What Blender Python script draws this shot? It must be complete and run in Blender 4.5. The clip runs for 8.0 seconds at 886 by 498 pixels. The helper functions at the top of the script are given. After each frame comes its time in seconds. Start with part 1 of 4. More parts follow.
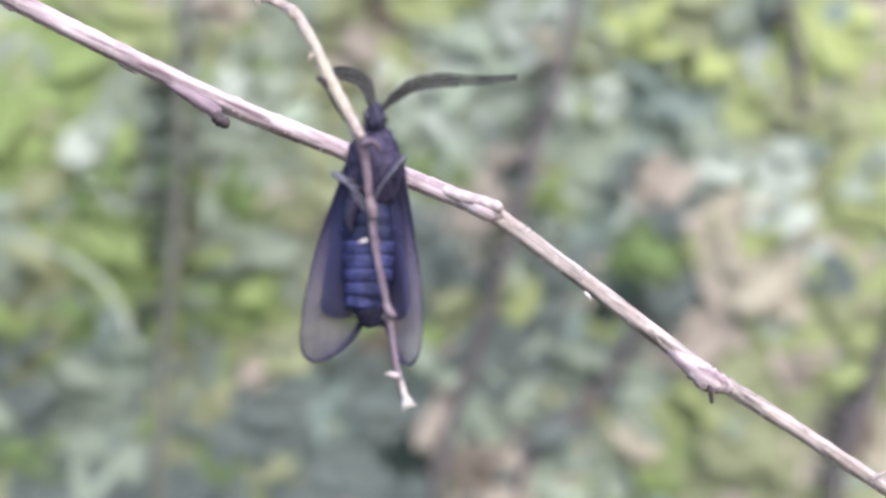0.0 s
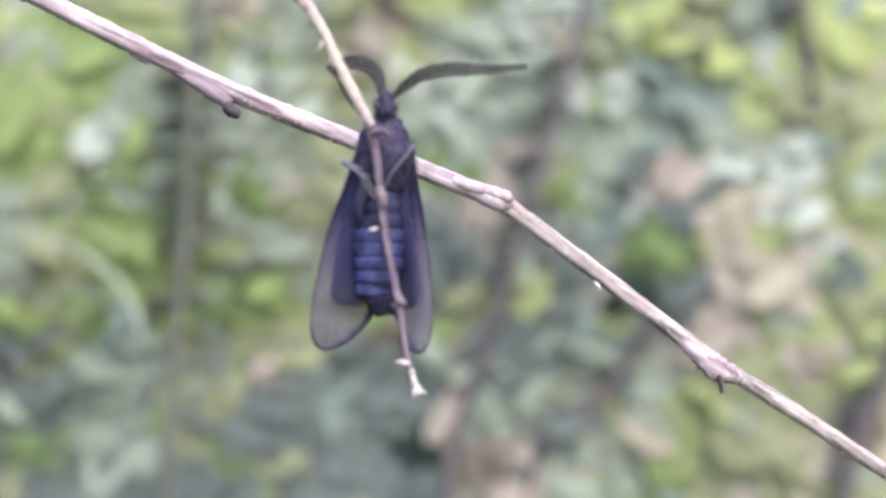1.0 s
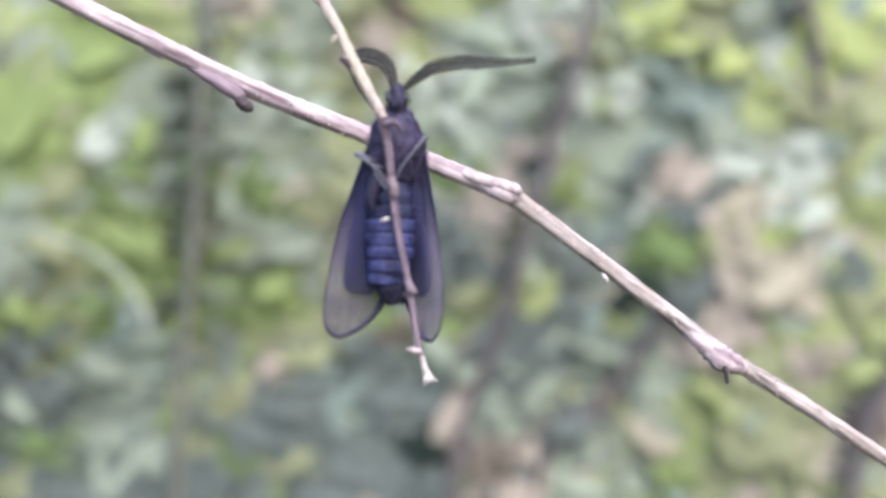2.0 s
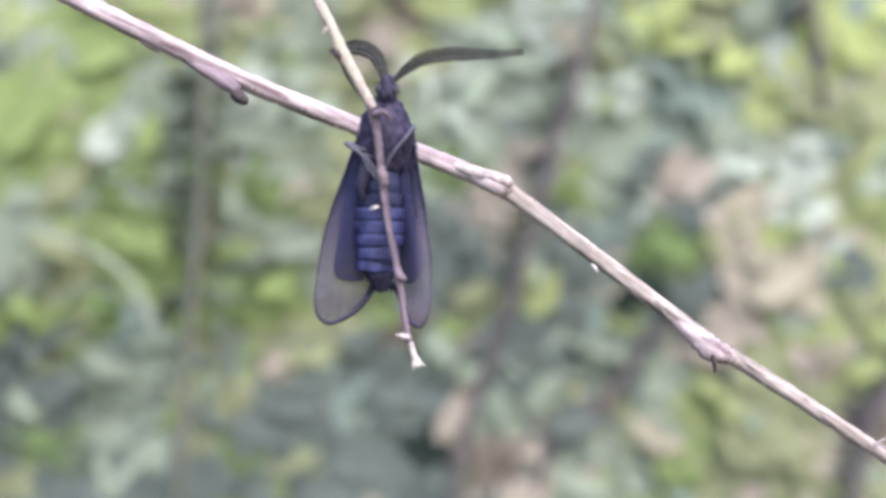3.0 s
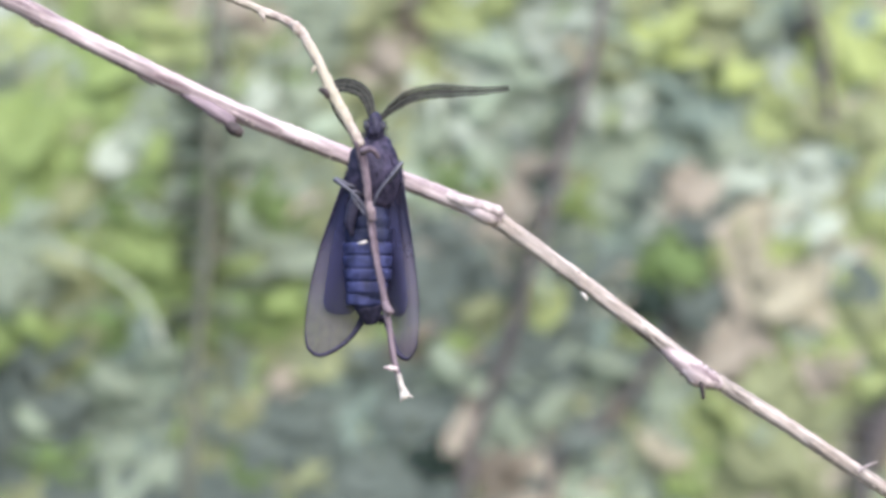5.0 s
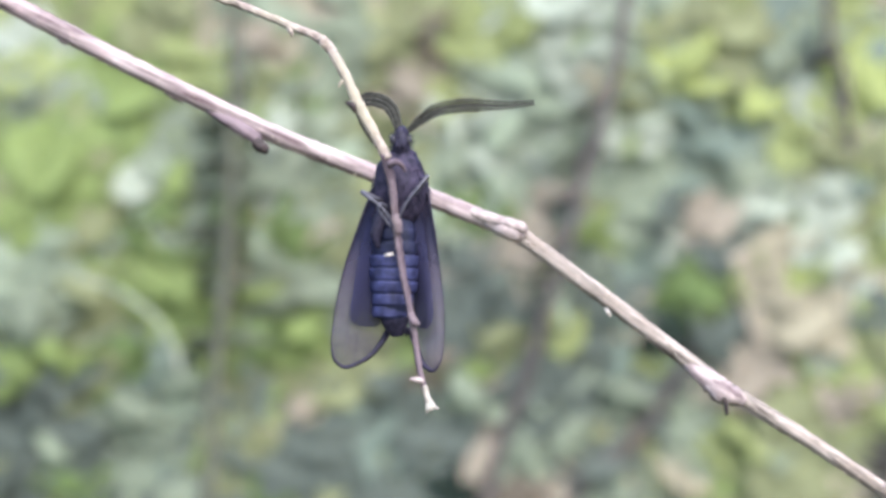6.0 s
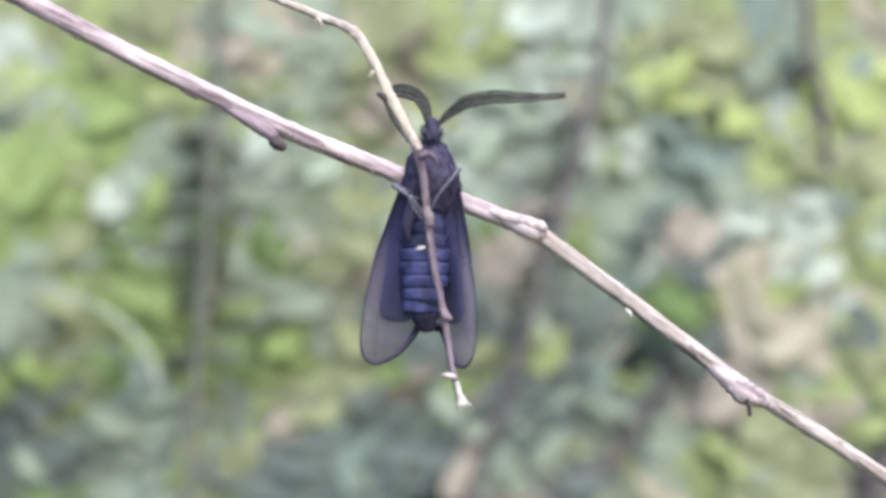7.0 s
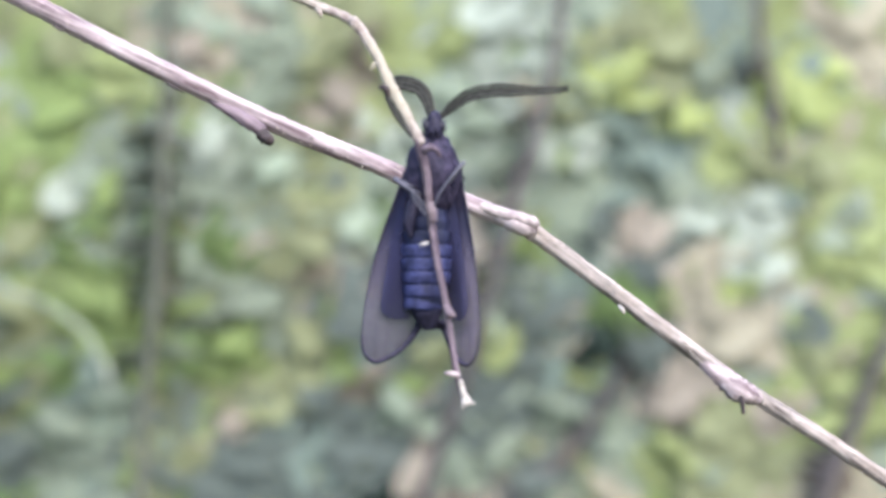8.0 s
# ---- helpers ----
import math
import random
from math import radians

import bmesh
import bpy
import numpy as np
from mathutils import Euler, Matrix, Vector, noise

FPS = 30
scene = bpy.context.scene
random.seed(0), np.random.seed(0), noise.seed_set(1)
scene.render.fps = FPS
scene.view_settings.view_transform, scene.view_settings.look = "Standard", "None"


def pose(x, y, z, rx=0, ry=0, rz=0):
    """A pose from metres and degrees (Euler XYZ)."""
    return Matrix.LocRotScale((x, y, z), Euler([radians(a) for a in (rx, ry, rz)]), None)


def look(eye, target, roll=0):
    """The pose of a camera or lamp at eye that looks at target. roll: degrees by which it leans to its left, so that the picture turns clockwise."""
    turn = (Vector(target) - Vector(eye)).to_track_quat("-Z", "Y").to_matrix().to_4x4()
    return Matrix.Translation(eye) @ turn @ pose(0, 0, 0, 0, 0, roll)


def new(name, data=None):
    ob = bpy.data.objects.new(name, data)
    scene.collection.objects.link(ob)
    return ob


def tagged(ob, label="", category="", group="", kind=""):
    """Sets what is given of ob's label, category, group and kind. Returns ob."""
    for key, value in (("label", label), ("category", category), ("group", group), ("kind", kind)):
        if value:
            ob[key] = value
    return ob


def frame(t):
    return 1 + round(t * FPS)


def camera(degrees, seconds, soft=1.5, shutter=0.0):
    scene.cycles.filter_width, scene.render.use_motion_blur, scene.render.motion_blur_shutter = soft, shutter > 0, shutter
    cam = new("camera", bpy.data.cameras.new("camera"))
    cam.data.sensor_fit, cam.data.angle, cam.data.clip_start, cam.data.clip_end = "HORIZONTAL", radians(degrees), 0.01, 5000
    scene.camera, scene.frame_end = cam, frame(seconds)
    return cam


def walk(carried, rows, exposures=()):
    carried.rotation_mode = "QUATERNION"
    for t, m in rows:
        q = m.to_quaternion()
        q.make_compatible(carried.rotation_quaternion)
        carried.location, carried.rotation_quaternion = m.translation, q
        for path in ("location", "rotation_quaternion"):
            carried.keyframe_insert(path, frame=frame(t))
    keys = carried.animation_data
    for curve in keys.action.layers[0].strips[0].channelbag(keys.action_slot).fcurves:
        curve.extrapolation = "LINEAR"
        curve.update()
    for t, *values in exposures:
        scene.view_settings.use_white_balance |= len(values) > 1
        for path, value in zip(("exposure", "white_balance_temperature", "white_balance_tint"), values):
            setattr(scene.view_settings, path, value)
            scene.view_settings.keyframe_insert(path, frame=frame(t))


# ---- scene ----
cam = camera(30.0, 8.0, soft=2.3)
cam.data.dof.use_dof = True
cam.data.dof.focus_distance = 0.135
cam.data.dof.aperture_fstop = 29.0

PATH = [
    (0, (0.00122, -0.01955, 1.00348), (0.02149, 0.98024, 1.00289), 0.30),
    (0.5, (0.00093, -0.01944, 1.00346), (0.01591, 0.98045, 1.00110), 0.35),
    (1, (0.00131, -0.01992, 1.00295), (0.01479, 0.97999, 0.99984), 0.33),
    (1.5, (0.00102, -0.02097, 1.00309), (0.01152, 0.97897, 1.00052), 0.33),
    (1.7, (0.00063, -0.02131, 1.00282), (0.01094, 0.97863, 0.99991), 0.33),
    (2.8, (0.00265, -0.02397, 1.00117), (0.00888, 0.97601, 0.99919), 0.47),
    (3, (0.00223, -0.02429, 1.00121), (0.00834, 0.97569, 0.99942), 0.41),
    (3.5, (0.00374, -0.02539, 1.00250), (0.00748, 0.97460, 1.00284), 0.38),
    (4, (0.00339, -0.02626, 1.00227), (0.00491, 0.97373, 1.00506), 0.39),
    (4.2, (0.00415, -0.02652, 1.00276), (0.00693, 0.97348, 1.00541), 0.35),
    (5.3, (0.00363, -0.02723, 1.00289), (0.00162, 0.97273, 1.01107), 0.25),
    (5.5, (0.00335, -0.02757, 1.00250), (-0.00067, 0.97236, 1.01410), 0.33),
    (6, (0.00337, -0.02766, 1.00156), (-0.00788, 0.97201, 1.02462), 0.32),
    (6.5, (0.00191, -0.02630, 1.00061), (-0.00730, 0.97312, 1.03324), 0.29),
    (7, (-0.00109, -0.02550, 0.99968), (0.00514, 0.97386, 1.03481), 0.34),
    (7.5, (-0.00338, -0.02412, 0.99896), (0.02158, 0.97494, 1.03441), 0.33),
    (8, (-0.00525, -0.02306, 0.99965), (0.03446, 0.97559, 1.03315), 0.29),
]
EXPOSURE = 2.56
walk(cam, [(t, look(eye, target, roll)) for t, eye, target, roll in PATH], [(0, EXPOSURE, 6300, 20), (4.2, EXPOSURE, 6350, 17), (5.4, EXPOSURE, 6450, 12), (8, EXPOSURE, 6250, 14)])

# ---- light: hazy, overcast day ----
world = bpy.data.worlds.new("overcast_sky")
scene.world = world
world.use_nodes = True
wn = world.node_tree
sky = wn.nodes.new("ShaderNodeTexSky")
sky.sky_type = "NISHITA"
sky.sun_disc = False
sky.sun_elevation = radians(40)
sky.sun_rotation = radians(150)
sky.dust_density = 1.6
sky.air_density = 1.0
wn.links.new(sky.outputs[0], wn.nodes["Background"].inputs[0])
wn.nodes["Background"].inputs[1].default_value = 0.15
sun_data = bpy.data.lights.new("sun", "SUN")
sun_data.energy = 1.35
sun_data.angle = radians(45)
sun_data.color = (1.0, 0.955, 0.92)
sun = new("sun", sun_data)
sun.matrix_world = look((0.3, -1.55, 3.4), (0, 0.1, 1.0))


# ---- materials ----
def nodes_of(name):
    m = bpy.data.materials.new(name)
    m.use_nodes = True
    t = m.node_tree
    return m, t, t.nodes["Principled BSDF"]


def ramp_of(t, stops):
    r = t.nodes.new("ShaderNodeValToRGB")
    while len(r.color_ramp.elements) < len(stops):
        r.color_ramp.elements.new(0.5)
    for e, (p, c) in zip(r.color_ramp.elements, stops):
        e.position, e.color = p, (*c, 1)
    return r


def noise_of(t, scale, detail=4.0, turn=None, stretch=None):
    n = t.nodes.new("ShaderNodeTexNoise")
    n.inputs["Scale"].default_value, n.inputs["Detail"].default_value = scale, detail
    c = t.nodes.new("ShaderNodeTexCoord")
    if stretch:
        m = t.nodes.new("ShaderNodeMapping")
        m.vector_type = "TEXTURE"
        m.inputs["Scale"].default_value = [1 / v for v in stretch]
        m.inputs["Rotation"].default_value = turn or (0, 0, 0)
        t.links.new(c.outputs["Object"], m.inputs[0])
        t.links.new(m.outputs[0], n.inputs["Vector"])
    else:
        t.links.new(c.outputs["Object"], n.inputs["Vector"])
    return n


def mixed(t, a, b, factor, mode="MIX"):
    m = t.nodes.new("ShaderNodeMix")
    m.data_type, m.blend_type = "RGBA", mode
    for socket, v in ((m.inputs[0], factor), (m.inputs[6], a), (m.inputs[7], b)):
        if isinstance(v, bpy.types.NodeSocket):
            t.links.new(v, socket)
        elif isinstance(v, tuple):
            socket.default_value = (*v, 1)
        else:
            socket.default_value = v
    return m.outputs[2]


def bumped(t, bsdf, height, distance, strength=0.6):
    b = t.nodes.new("ShaderNodeBump")
    b.inputs["Strength"].default_value, b.inputs["Distance"].default_value = strength, distance
    t.links.new(height, b.inputs["Height"])
    t.links.new(b.outputs[0], bsdf.inputs["Normal"])


def bark(name, low, high, stain, turn, fine=2200.0, grain=0.05):
    """Dry bark: fibres along the wood, blotches across it."""
    m, t, b = nodes_of(name)
    thin = noise_of(t, 1.0, 5.0, turn, (fine * grain, fine, fine))
    broad = noise_of(t, 1.0, 3.0, turn, (fine * grain * 1.6, fine * 0.36, fine * 0.36))
    fibre = mixed(t, thin.outputs[0], broad.outputs[0], 0.5)
    c = ramp_of(t, [(0.38, low), (0.60, high)])
    t.links.new(fibre, c.inputs[0])
    blotch = noise_of(t, 210.0, 4.0)
    s = ramp_of(t, [(0.50, (0, 0, 0)), (0.66, (0.75, 0.75, 0.75))])
    t.links.new(blotch.outputs[0], s.inputs[0])
    worn = noise_of(t, fine * 0.55, 4.0)
    w = ramp_of(t, [(0.56, (1, 1, 1)), (0.72, (1.28, 1.27, 1.25))])
    t.links.new(worn.outputs[0], w.inputs[0])
    stained = mixed(t, c.outputs[0], stain, s.outputs[0])
    t.links.new(mixed(t, stained, w.outputs[0], 1.0, "MULTIPLY"), b.inputs["Base Color"])
    b.inputs["Roughness"].default_value = 0.8
    b.inputs["Specular IOR Level"].default_value = 0.25
    bumped(t, b, fibre, 0.0002, 0.8)
    return m


def plain(name, low, high, scale, rough=0.6, bump=0.0, metal=0.0, shine=0.4):
    m, t, b = nodes_of(name)
    n = noise_of(t, scale, 5.0)
    c = ramp_of(t, [(0.35, low), (0.65, high)])
    t.links.new(n.outputs[0], c.inputs[0])
    t.links.new(c.outputs[0], b.inputs["Base Color"])
    b.inputs["Roughness"].default_value, b.inputs["Metallic"].default_value = rough, metal
    b.inputs["Specular IOR Level"].default_value = shine
    if bump:
        bumped(t, b, n.outputs[0], bump)
    return m


def leaf_material(name, low, high, rough=0.65, glow=0.4):
    """A leaf blade: hue varies from leaf to leaf and in blotches, and light shines through it."""
    m, t, b = nodes_of(name)
    own = t.nodes.new("ShaderNodeObjectInfo").outputs["Random"]
    piece = t.nodes.new("ShaderNodeNewGeometry").outputs["Random Per Island"]
    both_random = t.nodes.new("ShaderNodeMath")
    both_random.operation = "ADD"
    t.links.new(own, both_random.inputs[0])
    t.links.new(piece, both_random.inputs[1])
    part_of = t.nodes.new("ShaderNodeMath")
    part_of.operation = "FRACT"
    t.links.new(both_random.outputs[0], part_of.inputs[0])
    pick = part_of.outputs[0]
    c = ramp_of(t, [(0.0, low), (1.0, high)])
    t.links.new(pick, c.inputs[0])
    n = noise_of(t, 120.0, 4.0)
    shade = ramp_of(t, [(0.3, (0.84, 0.84, 0.84)), (0.7, (1.1, 1.1, 1.1))])
    t.links.new(n.outputs[0], shade.inputs[0])
    colour = mixed(t, c.outputs[0], shade.outputs[0], 1.0, "MULTIPLY")
    t.links.new(colour, b.inputs["Base Color"])
    b.inputs["Roughness"].default_value = rough
    b.inputs["Specular IOR Level"].default_value = 0.15
    bumped(t, b, n.outputs[0], 0.0004, 0.4)
    lit = t.nodes.new("ShaderNodeBsdfTranslucent")
    t.links.new(colour, lit.inputs["Color"])
    both = t.nodes.new("ShaderNodeMixShader")
    both.inputs[0].default_value = glow
    t.links.new(b.outputs[0], both.inputs[1])
    t.links.new(lit.outputs[0], both.inputs[2])
    t.links.new(both.outputs[0], t.nodes["Material Output"].inputs[0])
    return m


def wing_material(name, tint, root, fade, clear):
    """Smoky wing membrane: dark scales at the root, thin and see-through towards the tip."""
    m, t, b = nodes_of(name)
    c = t.nodes.new("ShaderNodeTexCoord")
    xyz = t.nodes.new("ShaderNodeSeparateXYZ")
    t.links.new(c.outputs["Object"], xyz.inputs[0])
    span = t.nodes.new("ShaderNodeMapRange")
    span.inputs[1].default_value, span.inputs[2].default_value = fade
    t.links.new(xyz.outputs[2], span.inputs[0])
    n = noise_of(t, 1500.0, 4.0)
    t.links.new(mixed(t, root, tint, span.outputs[0]), b.inputs["Base Color"])
    b.inputs["Roughness"].default_value = 0.6
    b.inputs["Specular IOR Level"].default_value = 0.08
    dust = t.nodes.new("ShaderNodeMath")
    dust.operation = "MULTIPLY_ADD"
    t.links.new(n.outputs[0], dust.inputs[0])
    dust.inputs[1].default_value = 0.25
    cover = t.nodes.new("ShaderNodeMapRange")
    cover.inputs[3].default_value, cover.inputs[4].default_value = 0.94, clear
    t.links.new(span.outputs[0], cover.inputs[0])
    t.links.new(cover.outputs[0], dust.inputs[2])
    t.links.new(dust.outputs[0], b.inputs["Alpha"])
    return m


LEAN = (0, radians(33), 0)
BARK_TONES = (0.066, 0.045, 0.049), (0.268, 0.227, 0.226), (0.200, 0.153, 0.160)
M_BRANCH = bark("weathered_bark", *BARK_TONES, LEAN)
M_BRANCH_UPPER = bark("weathered_bark_upper", *BARK_TONES, (0, radians(24.5), 0))
M_BRANCH_LOWER = bark("weathered_bark_lower", (0.042, 0.034, 0.029), (0.252, 0.221, 0.200), (0.138, 0.114, 0.098), (0, radians(35.5), 0))
M_TWIG = bark("twig_bark", (0.113, 0.087, 0.078), (0.234, 0.205, 0.178), (0.211, 0.193, 0.146), (0, radians(55), 0), 2200.0, 0.45)
M_SHOOT = bark("dusky_shoot_bark", (0.0398, 0.0279, 0.0359), (0.0997, 0.0765, 0.0898), (0.1064, 0.0831, 0.0831), (0, radians(80), 0), 2600.0)
M_DEADBUD = bark("dead_bud_bark", (0.045, 0.031, 0.037), (0.120, 0.092, 0.102), (0.100, 0.074, 0.082), (0, radians(29), 0), 2600.0)
M_STRAW = plain("bleached_straw", (0.150, 0.180, 0.138), (0.212, 0.235, 0.190), 300.0, 0.7)
M_BUD = plain("dried_bud", (0.0108, 0.0072, 0.0078), (0.0360, 0.0252, 0.0252), 1800.0, 0.8, 0.0001)
M_FLAKE = plain("loose_bark", (0.085, 0.068, 0.056), (0.270, 0.240, 0.195), 900.0, 0.8)
M_SCAR = plain("pale_scar", (0.140, 0.112, 0.112), (0.245, 0.208, 0.198), 1500.0, 0.75, 0.0001)
M_WHITE = plain("bare_wood", (0.1689, 0.1501, 0.1314), (0.2878, 0.2690, 0.2440), 1500.0, 0.7, 0.0001)
M_BLACK = plain("black_scales", (0.007, 0.007, 0.014), (0.020, 0.018, 0.034), 2500.0, 0.6, 0.00005, shine=0.12)
M_THORAX = plain("brown_black_scales", (0.007, 0.007, 0.015), (0.028, 0.023, 0.042), 1800.0, 0.7, 0.00012, shine=0.12)
M_BLUE = plain("blue_scales", (0.0080, 0.0095, 0.0310), (0.0270, 0.0310, 0.0860), 1300.0, 0.55, 0.00014, 0.1, 0.22)
M_NAVY = plain("navy_scales", (0.006, 0.0075, 0.020), (0.014, 0.016, 0.042), 1300.0, 0.55, 0.00014, 0.1, 0.2)
M_EYE = plain("eye", (0.01, 0.01, 0.015), (0.03, 0.03, 0.04), 4000.0, 0.6, shine=0.2)
M_LEG = plain("leg_scales", (0.020, 0.020, 0.029), (0.042, 0.042, 0.058), 3000.0, 0.5)
M_COMB = plain("antenna_scales", (0.013, 0.0135, 0.0125), (0.034, 0.035, 0.031), 3000.0, 0.8, shine=0.12)
M_FORE = wing_material("forewing_membrane", (0.080, 0.070, 0.098), (0.009, 0.010, 0.025), (-0.0003, -0.0066), 0.30)
M_HIND = wing_material("hindwing_membrane", (0.027, 0.027, 0.062), (0.009, 0.010, 0.027), (0.001, -0.0055), 0.46)
M_STEM = bark("green_stem_bark", (0.034, 0.038, 0.028), (0.066, 0.072, 0.052), (0.064, 0.062, 0.052), (0, radians(90), 0), 500.0)
M_DARKSTEM = bark("dark_stem_bark", (0.026, 0.023, 0.023), (0.062, 0.056, 0.055), (0.052, 0.044, 0.041), (0, radians(90), 0), 500.0)
LEAVES = {
    "P": leaf_material("grey_green_leaf", (0.121, 0.147, 0.107), (0.173, 0.209, 0.152)),
    "W": leaf_material("pale_leaf", (0.198, 0.227, 0.185), (0.282, 0.324, 0.264)),
    "M": leaf_material("mint_leaf", (0.149, 0.183, 0.133), (0.212, 0.26, 0.19)),
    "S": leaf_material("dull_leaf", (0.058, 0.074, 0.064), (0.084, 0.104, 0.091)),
    "O": leaf_material("olive_leaf", (0.12, 0.134, 0.07), (0.171, 0.191, 0.101)),
    "G": leaf_material("green_leaf", (0.106, 0.143, 0.05), (0.151, 0.204, 0.072)),
    "Y": leaf_material("yellow_green_leaf", (0.135, 0.161, 0.064), (0.192, 0.23, 0.096)),
    "L": leaf_material("bright_leaf", (0.171, 0.204, 0.076), (0.245, 0.292, 0.109)),
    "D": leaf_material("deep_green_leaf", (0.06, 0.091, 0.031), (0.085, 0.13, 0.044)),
    # near-black blade: the shade of a leafy hollow put into its colour
    "K": leaf_material("hollow_shade_leaf", (0.007, 0.014, 0.010), (0.012, 0.021, 0.016), rough=0.85),
    "U": leaf_material("dead_brown_leaf", (0.088, 0.076, 0.059), (0.125, 0.108, 0.084), rough=0.7),
    "T": leaf_material("teal_leaf", (0.092, 0.122, 0.102), (0.131, 0.174, 0.144)),
    "B": leaf_material("straw_leaf", (0.185, 0.173, 0.126), (0.263, 0.248, 0.179), rough=0.7),
    "R": leaf_material("rosy_dry_leaf", (0.182, 0.163, 0.13), (0.259, 0.232, 0.185), rough=0.7),
}
M_MASS_GREEN = leaf_material("undergrowth_green", (0.180, 0.23, 0.113), (0.275, 0.33, 0.185))
M_MASS_GREY = leaf_material("undergrowth_grey_green", (0.1413, 0.1678, 0.1307), (0.2076, 0.2367, 0.1908))
M_MASS_PALE = leaf_material("undergrowth_pale", (0.2354, 0.2808, 0.1987), (0.3391, 0.3780, 0.2927))
M_MASS_YELLOW = leaf_material("undergrowth_yellow_green", (0.2417, 0.2862, 0.1526), (0.3625, 0.3922, 0.2512))
M_MASS_STRAW = leaf_material("undergrowth_straw", (0.247, 0.27, 0.175), (0.361, 0.36, 0.268))
M_FAR = leaf_material("far_leaf", (0.162, 0.20, 0.134), (0.285, 0.32, 0.237))
M_GRASS = leaf_material("grass_blade", (0.07, 0.11, 0.03), (0.16, 0.20, 0.07))
M_SOIL = plain("soil_and_litter", (0.05, 0.04, 0.025), (0.14, 0.12, 0.07), 9.0, 0.95, 0.01)


# ---- mesh tools ----
def part(name, bm, material, parent, label="", smooth=True):
    me = bpy.data.meshes.new(name)
    bm.to_mesh(me)
    bm.free()
    me.materials.append(material)
    if smooth:
        me.polygons.foreach_set("use_smooth", [True] * len(me.polygons))
    ob = new(name, me)
    ob.parent = parent
    return tagged(ob, label=label)


def spline(points, steps):
    """Catmull-Rom through the points."""
    p = [Vector(q) for q in points]
    p = [2 * p[0] - p[1], *p, 2 * p[-1] - p[-2]]
    out = []
    for i in range(1, len(p) - 2):
        a, b, c, d = p[i - 1 : i + 3]
        for k in range(steps):
            s = k / steps
            out.append(0.5 * (2 * b + (c - a) * s + (2 * a - 5 * b + 4 * c - d) * s * s + (3 * b - a - 3 * c + d) * s**3))
    return out + [p[-2]]


def between(values, s):
    """A value from an even list of values at s in 0..1."""
    x = s * (len(values) - 1)
    i = min(int(x), len(values) - 2)
    return values[i] + (values[i + 1] - values[i]) * (x - i)


def sweep(bm, points, radii, seg=10, lobes=0, depth=0.0, rough=0.0, flat=1.0, first=Vector((0, 1, 0))):
    """A closed tube along points; lobes make ridges along it, flat squeezes it along `first`."""
    side, rings = first.copy(), []
    for i, q in enumerate(points):
        ahead = (points[min(i + 1, len(points) - 1)] - points[max(i - 1, 0)]).normalized()
        side = side - ahead * side.dot(ahead)
        if side.length < 1e-6:
            side = ahead.orthogonal()
        side.normalize()
        up = ahead.cross(side)
        r = between(radii, i / (len(points) - 1))
        ring = []
        for k in range(seg):
            a = 2 * math.pi * k / seg
            g = r * (1 + depth * math.cos(lobes * a) + 0.5 * depth * math.cos((2 * lobes - 1) * a + 1)) if lobes else r
            if rough:
                g *= 1 + rough * noise.noise((q + (side * math.cos(a) + up * math.sin(a)) * r) / max(r, 1e-6) * 0.8)
            ring.append(bm.verts.new(q + side * (math.cos(a) * g * flat) + up * (math.sin(a) * g)))
        rings.append(ring)
    for a, b in zip(rings, rings[1:]):
        for k in range(seg):
            bm.faces.new((a[k], a[(k + 1) % seg], b[(k + 1) % seg], b[k]))
    bm.faces.new(rings[0][::-1])
    bm.faces.new(rings[-1])
    return bm


def tube(points, radii, steps=6, **more):
    return sweep(bmesh.new(), spline(points, steps), radii, **more)


def blob(centre, size, seed=0.0, rough=0.15, detail=3):
    bm = bmesh.new()
    bmesh.ops.create_icosphere(bm, subdivisions=detail, radius=1.0)
    for v in bm.verts:
        v.co *= 1 + rough * noise.noise(v.co * 1.7 + Vector((seed, 0, 0)))
        v.co = (Vector(centre) + Vector([v.co[i] * size[i] for i in range(3)])) * 0.001
    return bm


# ---- ground ----
def build_ground():
    n, bm = 48, bmesh.new()
    rows = []
    for i in range(n + 1):
        row = []
        for j in range(n + 1):
            x, y = [math.copysign(abs(2 * k / n - 1) ** 3, 2 * k / n - 1) * 400 for k in (i, j)]
            near = math.exp(-(x * x + y * y) / 400)
            row.append(bm.verts.new((x, y, 0.05 * near * (noise.noise((x * 1.3, y * 1.3, 0)) - 0.6))))
        rows.append(row)
    for i in range(n):
        for j in range(n):
            bm.faces.new((rows[i][j], rows[i + 1][j], rows[i + 1][j + 1], rows[i][j + 1]))
    ground = part("ground", bm, M_SOIL, None)
    tagged(ground, "brown earth with dry leaf litter under the shrubs", "ground", kind="structure")


build_ground()


# ---- shrubs behind ----
def leaf_mesh(name, wide, bend, fold):
    """A pointed blade one unit long with a keel, arched along its length."""
    bm, rows, n = bmesh.new(), [], 6
    for i in range(n + 1):
        s = i / n
        w = wide * (math.sin(math.pi * s**0.8) ** 0.75) * 0.5 + 0.012
        z = -bend * (s - 0.4) ** 2
        rows.append([bm.verts.new((x * w, s, z + fold * abs(x) * w + 0.02 * math.sin(9 * s + 3 * x) * abs(x))) for x in (-1, -0.5, 0, 0.5, 1)])
    for a, b in zip(rows, rows[1:]):
        for k in range(4):
            bm.faces.new((a[k], a[k + 1], b[k + 1], b[k]))
    me = bpy.data.meshes.new(name)
    bm.to_mesh(me)
    bm.free()
    me.polygons.foreach_set("use_smooth", [True] * len(me.polygons))
    return me


